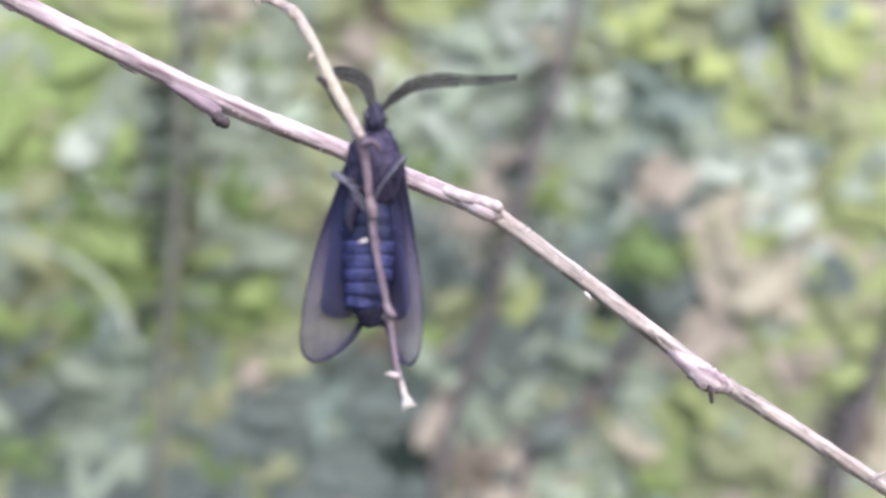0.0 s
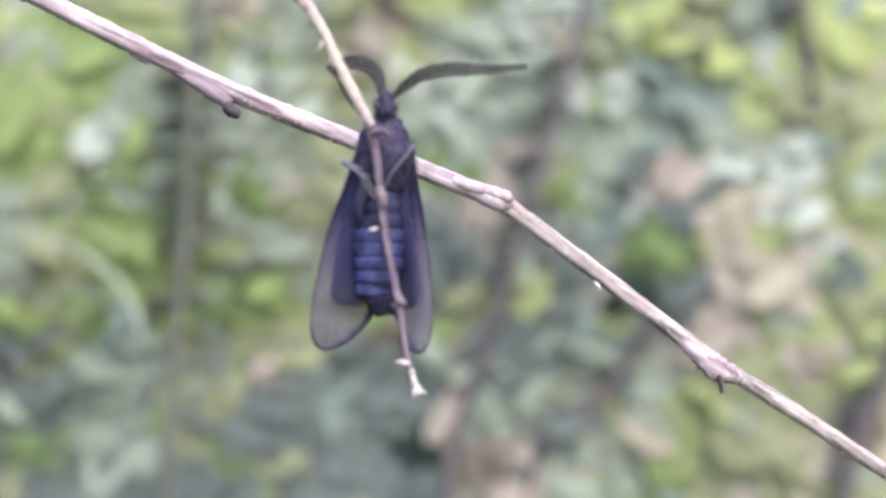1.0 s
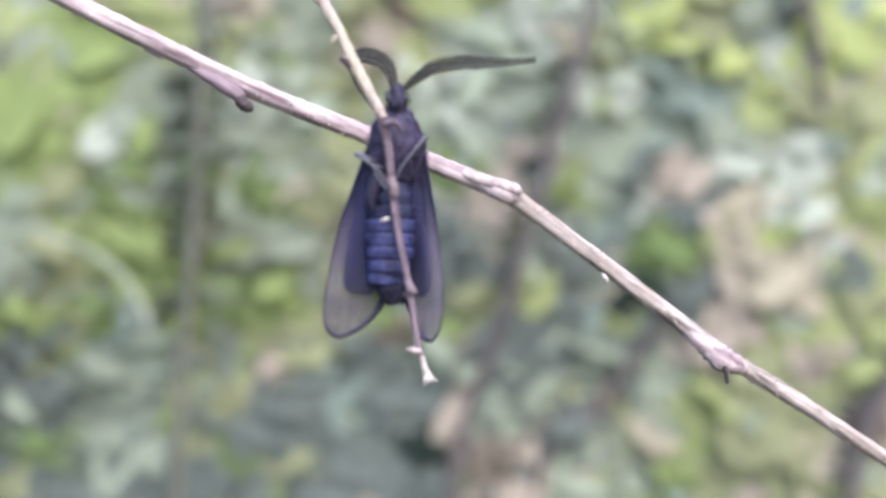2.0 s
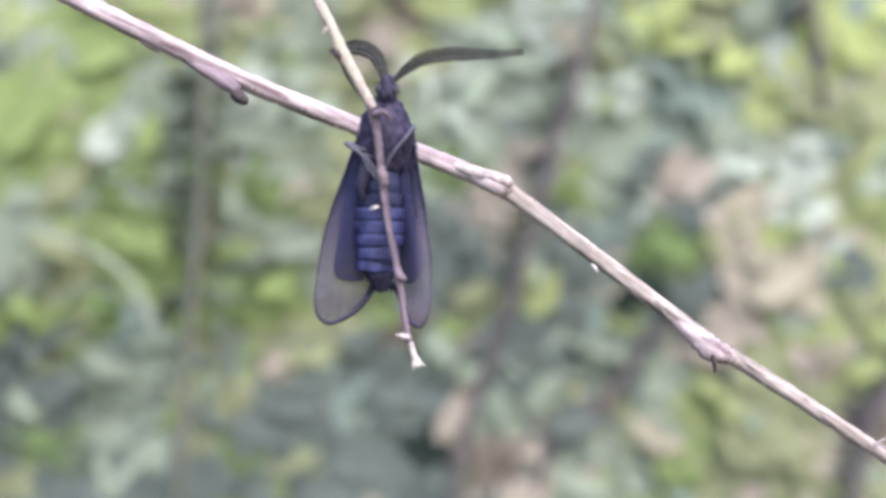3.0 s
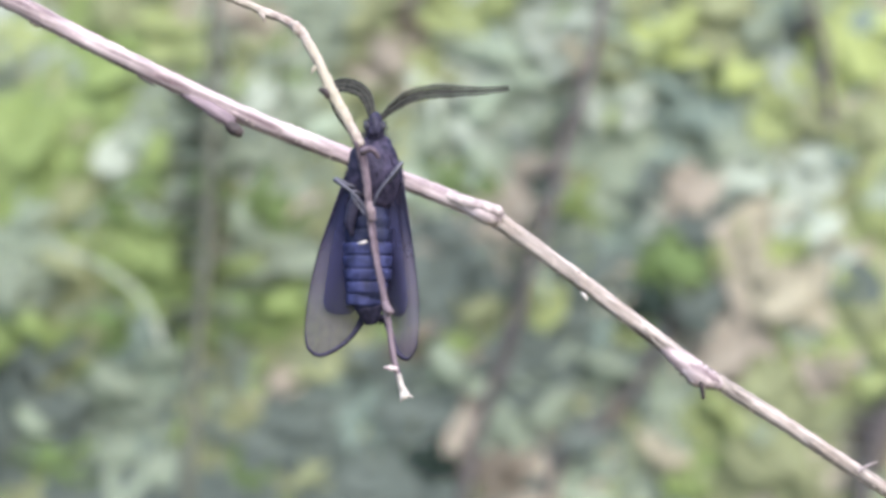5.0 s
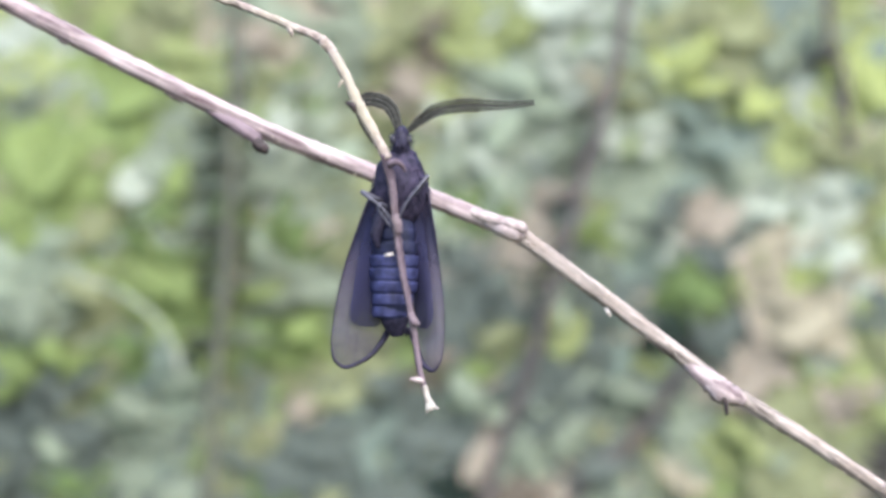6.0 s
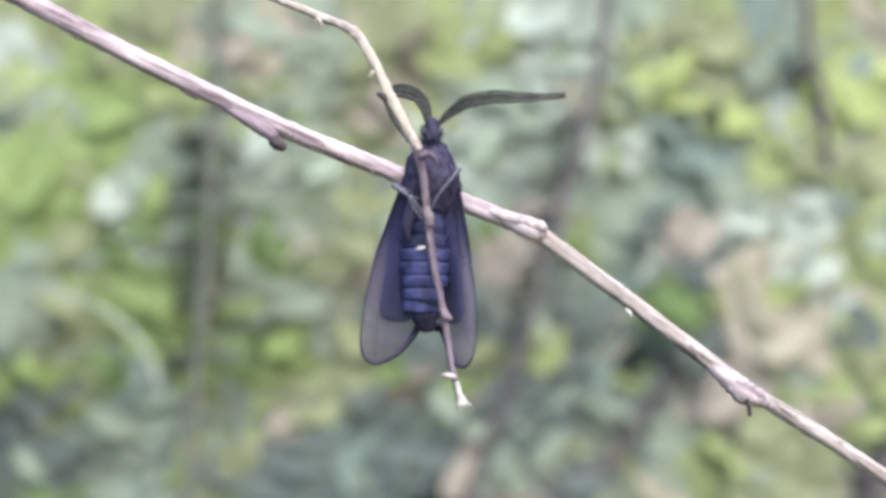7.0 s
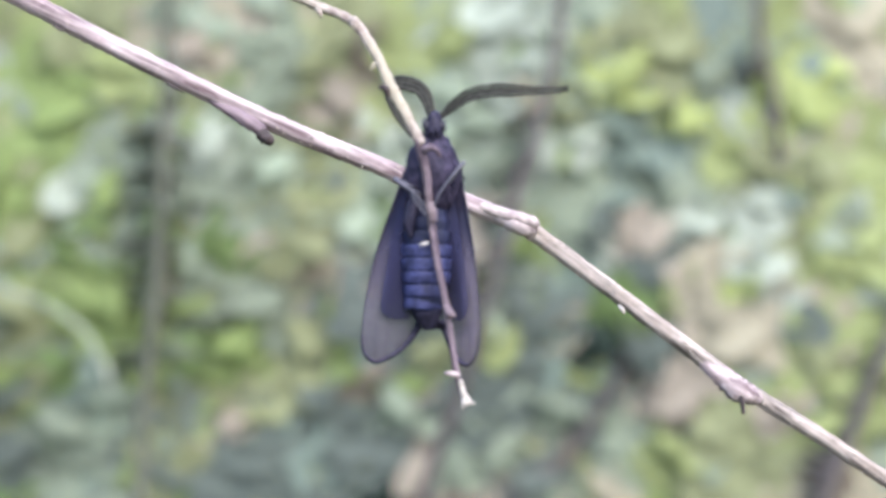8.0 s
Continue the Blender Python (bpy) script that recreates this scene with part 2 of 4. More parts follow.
SHAPES = [(0.46, 0.12, 0.10), (0.30, 0.18, 0.06), (0.60, 0.08, 0.12)]
BLADES = {}
for key, material in LEAVES.items():
    BLADES[key] = [leaf_mesh("leaf", *s) for s in SHAPES]
    for me in BLADES[key]:
        me.materials.append(material)


def leaf_turn(rng, spread):
    """A blade that faces forwards and up, tilted at random."""
    face = Vector((rng.gauss(0, spread), -1.0, 0.22 + rng.gauss(0, spread))).normalized()
    q = face.to_track_quat("Z", "Y").to_matrix().to_4x4()
    return q @ Matrix.Rotation(rng.uniform(0, 2 * math.pi), 4, "Z")


def shrub(label, stems, clumps, singles, seed, stem_material, size=(0.014, 0.042)):
    """stems: point lists from the ground up, with a radius; clumps: kind and place of each leafy tuft;
    singles: tufts of a few larger leaves, with place, length and turn."""
    rng = random.Random(seed)
    top = new("shrub")
    top.location = stems[0][0][0]
    base = Vector(stems[0][0][0])
    tagged(top, label, "shrub", group="shrubs of the thicket")
    joints = []
    for points, r in stems:
        line = spline([Vector(p) - base for p in points], 8)
        joints += line[len(line) // 3 :]
        part("stem", sweep(bmesh.new(), line, [r * 1.25, r, r * 0.9], seg=10, rough=0.25), stem_material, top)

    def limb(c):
        start = min(joints, key=lambda q: (q - c).length + 0.4 * max(0.0, q.z - c.z + 0.05))
        mid = (start + c) / 2 + Vector((0, 0.06, -0.02))
        part("limb", sweep(bmesh.new(), spline([start, mid, c + Vector((0, 0.012, 0))], 6), [0.0016, 0.0011, 0.0007], seg=6), stem_material, top)

    joined, made = {}, [0]

    def leaf(kind, q, turn, long, wide=1.0):
        me = BLADES[kind][rng.randrange(3)]
        m = Matrix.Translation(q) @ turn @ Matrix.Diagonal((long * wide, long, long, 1)) @ Matrix.Translation((0, -0.5, 0))
        made[0] += 1
        if made[0] <= 290:
            ob = new("leaf", me)
            ob.parent = top
            ob.matrix_basis = m
        else:
            verts, faces = joined.setdefault(kind, ([], []))
            n = len(verts)
            verts += [tuple(m @ v.co) for v in me.vertices]
            faces += [tuple(n + k for k in p.vertices) for p in me.polygons]

    for kind, x, z, long, turn in singles:
        c = Vector((x, (0.766 if kind in "DK" else 0.787) + 0.027 * noise.noise((x * 7, z * 7, 2.0)), z)) - base
        limb(c)
        for k in range(3):
            face = Vector((rng.gauss(0, 0.15), -1, rng.uniform(0.15, 0.45))).to_track_quat("Z", "Y").to_matrix().to_4x4()
            off = Vector((rng.uniform(-0.34, 0.34), 0, rng.uniform(-0.34, 0.34))) * long * (k > 0)
            leaf(kind, c + off + Vector((0, 0.003 * k, 0)), face @ Matrix.Rotation(-radians(turn) + rng.gauss(0, 0.5), 4, "Z"), long * (rng.uniform(0.45, 0.65) if k else rng.uniform(0.95, 1.15)), 0.75)
    for kind, x, z in clumps:
        r = rng.uniform(0.0136, 0.0187)
        c = Vector((x, 0.797 + 0.028 * noise.noise((x * 7, z * 7, 2.0)) + rng.uniform(0, 0.01), z)) - base
        limb(c)
        for k in range(int((r / 0.0017) ** 2)):
            a, d = rng.uniform(0, 2 * math.pi), 1.45 * r * math.sqrt(rng.random())
            q = c + Vector((d * math.cos(a), rng.uniform(-0.002, 0.004), d * math.sin(a)))
            mixed_in = kind if rng.random() < 0.76 else rng.choice(clumps)[0]
            # blades near a tuft take its colour, so K widens the painted hollow
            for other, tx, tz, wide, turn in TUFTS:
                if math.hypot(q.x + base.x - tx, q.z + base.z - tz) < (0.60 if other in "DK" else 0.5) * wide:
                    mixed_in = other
            leaf(mixed_in, q, leaf_turn(rng, 0.13), rng.uniform(*size))
    for kind, (verts, faces) in joined.items():
        me = bpy.data.meshes.new("foliage")
        me.from_pydata(verts, [], faces)
        me.materials.append(LEAVES[kind])
        me.polygons.foreach_set("use_smooth", [True] * len(faces))
        ob = new("foliage", me)
        ob.parent = top
        tagged(ob, kind="stuff")
    return top


CLUMPS_LEFT = [
    ("O", -0.216, 1.132), ("O", -0.189, 1.131), ("Y", -0.152, 1.132), ("O", -0.129, 1.133),
    ("B", -0.098, 1.128), ("Y", -0.240, 1.129), ("W", -0.219, 1.105), ("G", -0.188, 1.101),
    ("G", -0.169, 1.106), ("O", -0.138, 1.102), ("O", -0.111, 1.107), ("P", -0.213, 1.082),
    ("G", -0.185, 1.076), ("G", -0.160, 1.078), ("P", -0.136, 1.078), ("P", -0.108, 1.082),
    ("G", -0.239, 1.076), ("G", -0.207, 1.053), ("O", -0.185, 1.049), ("G", -0.162, 1.053),
    ("P", -0.134, 1.048), ("O", -0.110, 1.051), ("M", -0.197, 1.022), ("O", -0.175, 1.024),
    ("G", -0.155, 1.023), ("G", -0.125, 1.024), ("P", -0.098, 1.025), ("M", -0.229, 1.024),
]
LEAVES_LEFT = [
    ("W", -0.156, 1.047, 0.018, 110), ("D", -0.144, 1.036, 0.017, 90), ("D", -0.111, 1.040, 0.016, 20),
    ("D", -0.083, 1.036, 0.018, 200), ("D", -0.073, 1.104, 0.014, 30), ("G", -0.160, 1.093, 0.031, 60),
    ("W", -0.085, 1.080, 0.025, 60), ("Y", -0.133, 1.117, 0.031, 80), ("O", -0.164, 1.126, 0.022, 20),
    ("G", -0.136, 1.055, 0.022, 10), ("G", -0.196, 1.057, 0.034, 40), ("G", -0.150, 1.108, 0.020, 0),
    ("M", -0.196, 1.025, 0.022, 40), ("M", -0.096, 1.023, 0.020, 60), ("R", -0.096, 1.124, 0.021, 60),
    ("W", -0.107, 1.117, 0.017, 30), ("P", -0.212, 1.098, 0.017, 30), ("P", -0.122, 1.065, 0.020, 60),
    ("P", -0.102, 1.051, 0.017, 0),
]
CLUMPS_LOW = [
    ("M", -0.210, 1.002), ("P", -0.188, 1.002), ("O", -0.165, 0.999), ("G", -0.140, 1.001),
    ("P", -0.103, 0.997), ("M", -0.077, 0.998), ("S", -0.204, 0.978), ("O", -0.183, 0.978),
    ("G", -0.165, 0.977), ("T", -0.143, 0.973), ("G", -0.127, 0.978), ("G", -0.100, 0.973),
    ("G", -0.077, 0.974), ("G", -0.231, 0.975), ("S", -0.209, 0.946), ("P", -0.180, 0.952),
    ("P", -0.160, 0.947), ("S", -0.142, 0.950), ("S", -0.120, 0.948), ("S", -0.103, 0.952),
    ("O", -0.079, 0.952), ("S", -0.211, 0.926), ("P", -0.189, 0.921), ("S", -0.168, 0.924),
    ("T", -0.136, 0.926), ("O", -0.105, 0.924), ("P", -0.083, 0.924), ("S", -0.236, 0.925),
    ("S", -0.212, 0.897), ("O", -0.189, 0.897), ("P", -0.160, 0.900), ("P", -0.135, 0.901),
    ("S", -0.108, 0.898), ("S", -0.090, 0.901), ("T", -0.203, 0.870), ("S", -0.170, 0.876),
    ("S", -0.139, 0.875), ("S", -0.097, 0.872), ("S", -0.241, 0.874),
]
LEAVES_LOW = [
    ("D", -0.094, 0.982, 0.013, 60), ("P", -0.158, 0.941, 0.032, 80), ("M", -0.137, 0.954, 0.022, 60),
    ("P", -0.157, 0.902, 0.022, 90), ("M", -0.202, 0.920, 0.020, 100), ("T", -0.146, 0.969, 0.028, 20),
    ("D", -0.159, 0.972, 0.017, 60), ("P", -0.068, 1.001, 0.034, 80), ("P", -0.208, 0.991, 0.028, 40),
    ("G", -0.072, 0.983, 0.027, 65), ("O", -0.183, 1.000, 0.028, 100), ("S", -0.182, 0.927, 0.028, 80),
    ("D", -0.188, 0.906, 0.016, 90), ("P", -0.103, 0.961, 0.015, 30), ("R", -0.076, 0.942, 0.014, 90),
    ("G", -0.202, 0.972, 0.020, 0), ("D", -0.090, 0.896, 0.018, 60), ("S", -0.068, 0.920, 0.034, 80),
    ("S", -0.210, 0.941, 0.022, 20), ("G", -0.135, 1.003, 0.025, 160),
]
CLUMPS_MIDDLE = [
    ("P", -0.071, 1.130), ("O", -0.038, 1.134), ("Y", -0.013, 1.133), ("Y", 0.021, 1.129),
    ("M", 0.049, 1.131), ("P", -0.082, 1.102), ("O", -0.050, 1.107), ("Y", -0.020, 1.108),
    ("W", 0.007, 1.109), ("W", 0.039, 1.108), ("P", -0.085, 1.083), ("M", -0.057, 1.079),
    ("O", -0.026, 1.079), ("M", -0.004, 1.083), ("W", 0.024, 1.083), ("W", 0.052, 1.080),
    ("P", -0.075, 1.054), ("O", -0.053, 1.050), ("M", 0.000, 1.051), ("W", 0.021, 1.049),
    ("M", 0.046, 1.051), ("S", -0.075, 1.027), ("R", -0.053, 1.029), ("B", -0.005, 1.026),
    ("R", 0.020, 1.029), ("B", 0.051, 1.024),
]
LEAVES_MIDDLE = [
    ("W", 0.013, 1.065, 0.020, 0), ("W", -0.001, 1.082, 0.017, 0), ("W", 0.060, 1.097, 0.017, 80),
    ("M", 0.032, 1.105, 0.025, 80), ("W", 0.013, 1.084, 0.022, 60), ("M", -0.055, 1.068, 0.021, 40),
    ("W", 0.070, 1.122, 0.021, 90), ("M", 0.050, 1.091, 0.031, 90), ("R", -0.024, 1.104, 0.025, 10),
    ("M", 0.024, 1.080, 0.025, 70), ("P", 0.001, 1.065, 0.022, 20), ("M", 0.021, 1.054, 0.020, 140),
    ("D", 0.011, 1.043, 0.016, 80), ("Y", 0.033, 1.130, 0.021, 40), ("O", -0.038, 1.120, 0.022, 60),
    ("P", 0.048, 1.071, 0.016, 30), ("R", 0.048, 1.049, 0.022, 80), ("R", 0.045, 1.025, 0.014, 40),
    ("T", 0.053, 1.038, 0.017, 0), ("U", -0.013, 1.130, 0.020, 50), ("B", 0.066, 1.108, 0.014, 90),
    ("O", -0.027, 1.116, 0.014, 80),
]
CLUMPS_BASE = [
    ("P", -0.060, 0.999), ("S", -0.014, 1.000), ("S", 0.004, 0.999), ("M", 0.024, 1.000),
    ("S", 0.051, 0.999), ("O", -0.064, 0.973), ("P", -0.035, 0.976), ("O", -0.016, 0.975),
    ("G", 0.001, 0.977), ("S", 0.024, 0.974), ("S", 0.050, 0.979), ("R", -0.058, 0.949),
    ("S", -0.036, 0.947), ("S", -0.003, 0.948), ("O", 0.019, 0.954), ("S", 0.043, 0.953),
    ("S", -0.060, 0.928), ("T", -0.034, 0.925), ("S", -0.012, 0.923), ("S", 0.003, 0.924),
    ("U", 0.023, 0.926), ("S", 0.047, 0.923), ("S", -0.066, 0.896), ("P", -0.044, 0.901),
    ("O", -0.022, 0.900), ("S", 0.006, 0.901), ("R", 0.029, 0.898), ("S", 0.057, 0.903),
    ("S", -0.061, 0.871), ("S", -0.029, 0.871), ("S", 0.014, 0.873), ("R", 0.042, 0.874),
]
LEAVES_BASE = [
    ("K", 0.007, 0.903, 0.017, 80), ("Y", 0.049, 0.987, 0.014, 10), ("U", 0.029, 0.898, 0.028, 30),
    ("P", 0.036, 0.922, 0.022, 0), ("M", 0.005, 0.952, 0.022, 150), ("O", 0.024, 0.979, 0.025, 60),
    ("S", -0.029, 0.956, 0.025, 30), ("O", -0.062, 0.895, 0.022, 90), ("P", 0.057, 0.930, 0.025, 60),
    ("U", -0.004, 0.968, 0.020, 60), ("S", 0.021, 1.004, 0.022, 60), ("U", 0.039, 0.901, 0.017, 120),
]
CLUMPS_HIGH = [
    ("W", 0.072, 1.132), ("M", 0.100, 1.133), ("O", 0.122, 1.131), ("T", 0.153, 1.133),
    ("P", 0.178, 1.134), ("Y", 0.200, 1.130), ("B", 0.230, 1.135), ("Y", 0.064, 1.102),
    ("M", 0.088, 1.107), ("M", 0.106, 1.107), ("P", 0.140, 1.104), ("P", 0.164, 1.108),
    ("T", 0.185, 1.104), ("L", 0.213, 1.106), ("B", 0.238, 1.106), ("M", 0.079, 1.082),
    ("M", 0.097, 1.080), ("T", 0.126, 1.081), ("P", 0.145, 1.082), ("P", 0.164, 1.079),
    ("Y", 0.191, 1.082), ("B", 0.211, 1.081), ("Y", 0.235, 1.081), ("M", 0.074, 1.053),
    ("M", 0.088, 1.055), ("M", 0.115, 1.053), ("P", 0.135, 1.055), ("P", 0.154, 1.052),
    ("P", 0.178, 1.056), ("T", 0.207, 1.051), ("Y", 0.228, 1.053), ("G", 0.063, 1.028),
    ("P", 0.095, 1.025), ("O", 0.116, 1.024), ("W", 0.138, 1.027), ("P", 0.157, 1.030),
    ("G", 0.178, 1.030), ("O", 0.203, 1.025), ("Y", 0.231, 1.025),
]
LEAVES_HIGH = [
    ("L", 0.120, 1.119, 0.026, 0), ("L", 0.148, 1.098, 0.027, 60), ("W", 0.077, 1.078, 0.025, 0),
    ("T", 0.115, 1.090, 0.022, 150), ("T", 0.134, 1.072, 0.022, 150), ("Y", 0.172, 1.082, 0.020, 80),
    ("W", 0.157, 1.040, 0.024, 80), ("W", 0.184, 1.050, 0.021, 100), ("R", 0.134, 1.035, 0.025, 40),
    ("L", 0.208, 1.106, 0.034, 10), ("L", 0.190, 1.110, 0.016, 0), ("G", 0.069, 1.034, 0.022, 20),
    ("G", 0.087, 1.073, 0.014, 10), ("O", 0.189, 1.069, 0.031, 90), ("T", 0.201, 1.053, 0.012, 90),
    ("S", 0.105, 1.044, 0.022, 20), ("O", 0.088, 1.097, 0.017, 90), ("W", 0.099, 1.084, 0.014, 60),
    ("O", 0.217, 1.069, 0.017, 20), ("P", 0.156, 1.119, 0.020, 40), ("P", 0.141, 1.062, 0.022, 60),
    ("L", 0.216, 1.095, 0.017, 0),
]
CLUMPS_DRY = [
    ("S", 0.079, 1.003), ("T", 0.096, 0.999), ("G", 0.120, 0.999), ("S", 0.141, 1.001),
    ("B", 0.169, 1.003), ("B", 0.185, 1.002), ("B", 0.202, 1.005), ("P", 0.229, 1.005),
    ("T", 0.079, 0.974), ("S", 0.102, 0.977), ("T", 0.127, 0.974), ("R", 0.150, 0.976),
    ("R", 0.170, 0.974), ("Y", 0.192, 0.975), ("Y", 0.218, 0.978), ("P", 0.066, 0.951),
    ("M", 0.092, 0.949), ("S", 0.116, 0.951), ("P", 0.144, 0.951), ("O", 0.166, 0.951),
    ("O", 0.190, 0.950), ("Y", 0.213, 0.953), ("S", 0.061, 0.926), ("S", 0.089, 0.923),
    ("P", 0.115, 0.923), ("P", 0.131, 0.927), ("P", 0.154, 0.925), ("O", 0.182, 0.926),
    ("P", 0.213, 0.929), ("Y", 0.069, 0.899), ("P", 0.096, 0.897), ("G", 0.120, 0.899),
    ("G", 0.145, 0.903), ("G", 0.169, 0.901), ("O", 0.194, 0.902), ("B", 0.218, 0.902),
    ("P", 0.066, 0.876), ("Y", 0.099, 0.874), ("G", 0.132, 0.873), ("O", 0.168, 0.873),
    ("O", 0.204, 0.874), ("B", 0.251, 0.875),
]
LEAVES_DRY = [
    ("D", 0.120, 0.998, 0.026, 70), ("P", 0.086, 0.951, 0.031, 70), ("B", 0.172, 0.983, 0.031, 20),
    ("R", 0.144, 0.954, 0.028, 60), ("B", 0.164, 0.994, 0.025, 60), ("S", 0.136, 0.980, 0.025, 40),
    # S tuft at 0.204: dull leaf colour in place of a shadow
    ("S", 0.204, 0.995, 0.012, 20), ("U", 0.089, 0.928, 0.020, 20), ("O", 0.157, 0.903, 0.031, 70),
    ("Y", 0.144, 0.929, 0.028, 120), ("R", 0.195, 0.949, 0.020, 60), ("Y", 0.214, 0.944, 0.020, 30),
    ("O", 0.213, 0.976, 0.022, 10), ("W", 0.189, 1.019, 0.025, 60), ("T", 0.083, 0.965, 0.017, 60),
    ("L", 0.180, 1.013, 0.014, 20), ("S", 0.078, 0.915, 0.031, 60), ("B", 0.117, 0.904, 0.017, 60),
    # the K tuft here stands in for a shadowed hollow
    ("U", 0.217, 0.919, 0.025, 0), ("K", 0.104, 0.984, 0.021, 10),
]
TUFTS = LEAVES_LEFT + LEAVES_LOW + LEAVES_MIDDLE + LEAVES_BASE + LEAVES_HIGH + LEAVES_DRY
shrub("leafy shrub with fresh yellow-green and deep green leaves", [([(-0.14, 0.79, -0.02), (-0.135, 0.77, 0.4), (-0.117, 0.76, 0.888), (-0.108, 0.755, 1.009), (-0.106, 0.75, 1.048), (-0.10, 0.74, 1.22)], 0.0031)], CLUMPS_LEFT, LEAVES_LEFT, 1, M_STEM)
shrub("low shrub with dull grey-green leaves", [([(-0.05, 0.90, -0.02), (-0.08, 0.89, 0.5), (-0.14, 0.88, 0.85), (-0.19, 0.88, 0.98)], 0.003)], CLUMPS_LOW, LEAVES_LOW, 2, M_STEM)
shrub("shrub with a dark leaning stem and pale leaves", [([(-0.08, 0.80, -0.02), (-0.03, 0.78, 0.6), (0.015, 0.76, 0.891), (0.033, 0.75, 0.956), (0.053, 0.743, 1.023), (0.060, 0.743, 1.052), (0.076, 0.742, 1.112), (0.09, 0.74, 1.24)], 0.0029), ([(-0.06, 0.88, -0.02), (-0.04, 0.87, 0.7), (-0.029, 0.85, 1.05), (-0.025, 0.85, 1.2)], 0.0024)], CLUMPS_MIDDLE, LEAVES_MIDDLE, 3, M_DARKSTEM)
shrub("slender shrub with greyish leaves and a slanting stem", [([(-0.01, 0.86, -0.02), (0.01, 0.83, 0.6), (0.052, 0.80, 0.874), (0.095, 0.795, 0.932), (0.13, 0.80, 0.99)], 0.0023)], CLUMPS_BASE, LEAVES_BASE, 4, M_DARKSTEM)
shrub("tall shrub with bright sunlit yellow-green leaves", [([(0.24, 0.83, -0.02), (0.22, 0.81, 0.6), (0.198, 0.80, 1.06), (0.187, 0.795, 1.126), (0.182, 0.79, 1.22)], 0.0027)], CLUMPS_HIGH, LEAVES_HIGH, 5, M_DARKSTEM)
shrub("withered shrub with straw-coloured dry leaves", [([(0.13, 0.80, -0.02), (0.17, 0.78, 0.6), (0.203, 0.765, 0.875), (0.225, 0.765, 0.943), (0.256, 0.765, 1.02)], 0.0032)], CLUMPS_DRY, LEAVES_DRY, 6, M_DARKSTEM)


def build_stalk():
    """A bleached stalk that arches over in front of the low shrub."""
    top = new("dry_stalk")
    base = Vector((-0.10, 0.96, -0.02))
    top.location = base
    tagged(top, "pale bleached stalk arching over among the leaves", "stalk")
    bend = [(-0.13683, 0.82000, 0.93074), (-0.13141, 0.76500, 0.95432), (-0.13278, 0.75500, 0.97094), (-0.14161, 0.75000, 0.98703), (-0.16034, 0.75000, 0.99968), (-0.18407, 0.76000, 1.00599)]
    line = [base, Vector((-0.105, 0.93, 0.5)), *map(Vector, bend)]
    part("stalk", sweep(bmesh.new(), spline([p - base for p in line], 8), [0.0020, 0.0016, 0.0013, 0.0011, 0.0007], seg=10, rough=0.2), M_STRAW, top)


build_stalk()


def leaf_mass(name, label, count, mounds, size, material, seed):
    """Bushes too dense to count: folded blades over rounded mounds, carried by canes. mounds: centre and half-widths."""
    rng = np.random.default_rng(seed)
    blade = np.array([(0, 0, 0), (-0.3, 0.35, 0.08), (0.3, 0.35, 0.08), (-0.24, 0.7, 0.06), (0.24, 0.7, 0.06), (0, 1, -0.05), (0, 0.35, 0), (0, 0.7, -0.01)])
    faces = [(0, 6, 1), (0, 2, 6), (1, 6, 7, 3), (6, 2, 4, 7), (3, 7, 5), (7, 4, 5)]
    mounds = np.array(mounds, float)
    own = mounds[rng.integers(0, len(mounds), count)]
    out = rng.normal(0, 1, (count, 3))
    out /= np.linalg.norm(out, axis=1)[:, None]
    lumps = 1 + 0.20 * np.sin(6 * out[:, 0] + 3 * own[:, 0]) * np.sin(5 * out[:, 2] + 2 * own[:, 1])
    lumps += 0.14 * np.sin(13 * out[:, 0] + 5 * own[:, 1]) * np.sin(11 * out[:, 1] + 9 * out[:, 2] + 4 * own[:, 0])
    reach = (rng.random(count) ** (1 / 6) * lumps)[:, None]
    places = own[:, :3] + out * reach * own[:, 3:]
    places[:, 2] = np.abs(places[:, 2])
    face = out * 0.8 + rng.normal(0, 0.3, (count, 3)) + (0, -0.15, 0.5)
    face /= np.linalg.norm(face, axis=1)[:, None]
    along = rng.normal(0, 1, (count, 3)) - (0, 0, 0.4)
    along -= face * (along * face).sum(1)[:, None]
    along /= np.linalg.norm(along, axis=1)[:, None]
    across = np.cross(along, face)
    long = rng.uniform(size[0], size[1], count)[:, None, None]
    v = (blade[None, :, :1] * across[:, None] + blade[None, :, 1:2] * along[:, None] + blade[None, :, 2:] * face[:, None]) * long + places[:, None]
    verts = v.reshape(-1, 3).tolist()
    polys = [tuple(8 * i + k for k in f) for i in range(count) for f in faces]
    for cx, cy, cz, rx, ry, rz in mounds:
        for _ in range(9):
            a, d, r, n = rng.uniform(0, 6.28), rng.uniform(0.1, 0.7), 0.012 * rx, len(verts)
            for z, s in ((-0.02, 0.35), (cz + 0.6 * rz, d)):
                verts += [(cx + s * rx * math.cos(a) + r * math.cos(b), cy + s * ry * math.sin(a) + r * math.sin(b), z) for b in (0, 1.57, 3.14, 4.71)]
            polys += [(n + k, n + (k + 1) % 4, n + 4 + (k + 1) % 4, n + 4 + k) for k in range(4)]
    me = bpy.data.meshes.new(name)
    me.from_pydata(verts, [], polys)
    me.materials.append(material)
    return tagged(new(name, me), label, "foliage", kind="stuff")


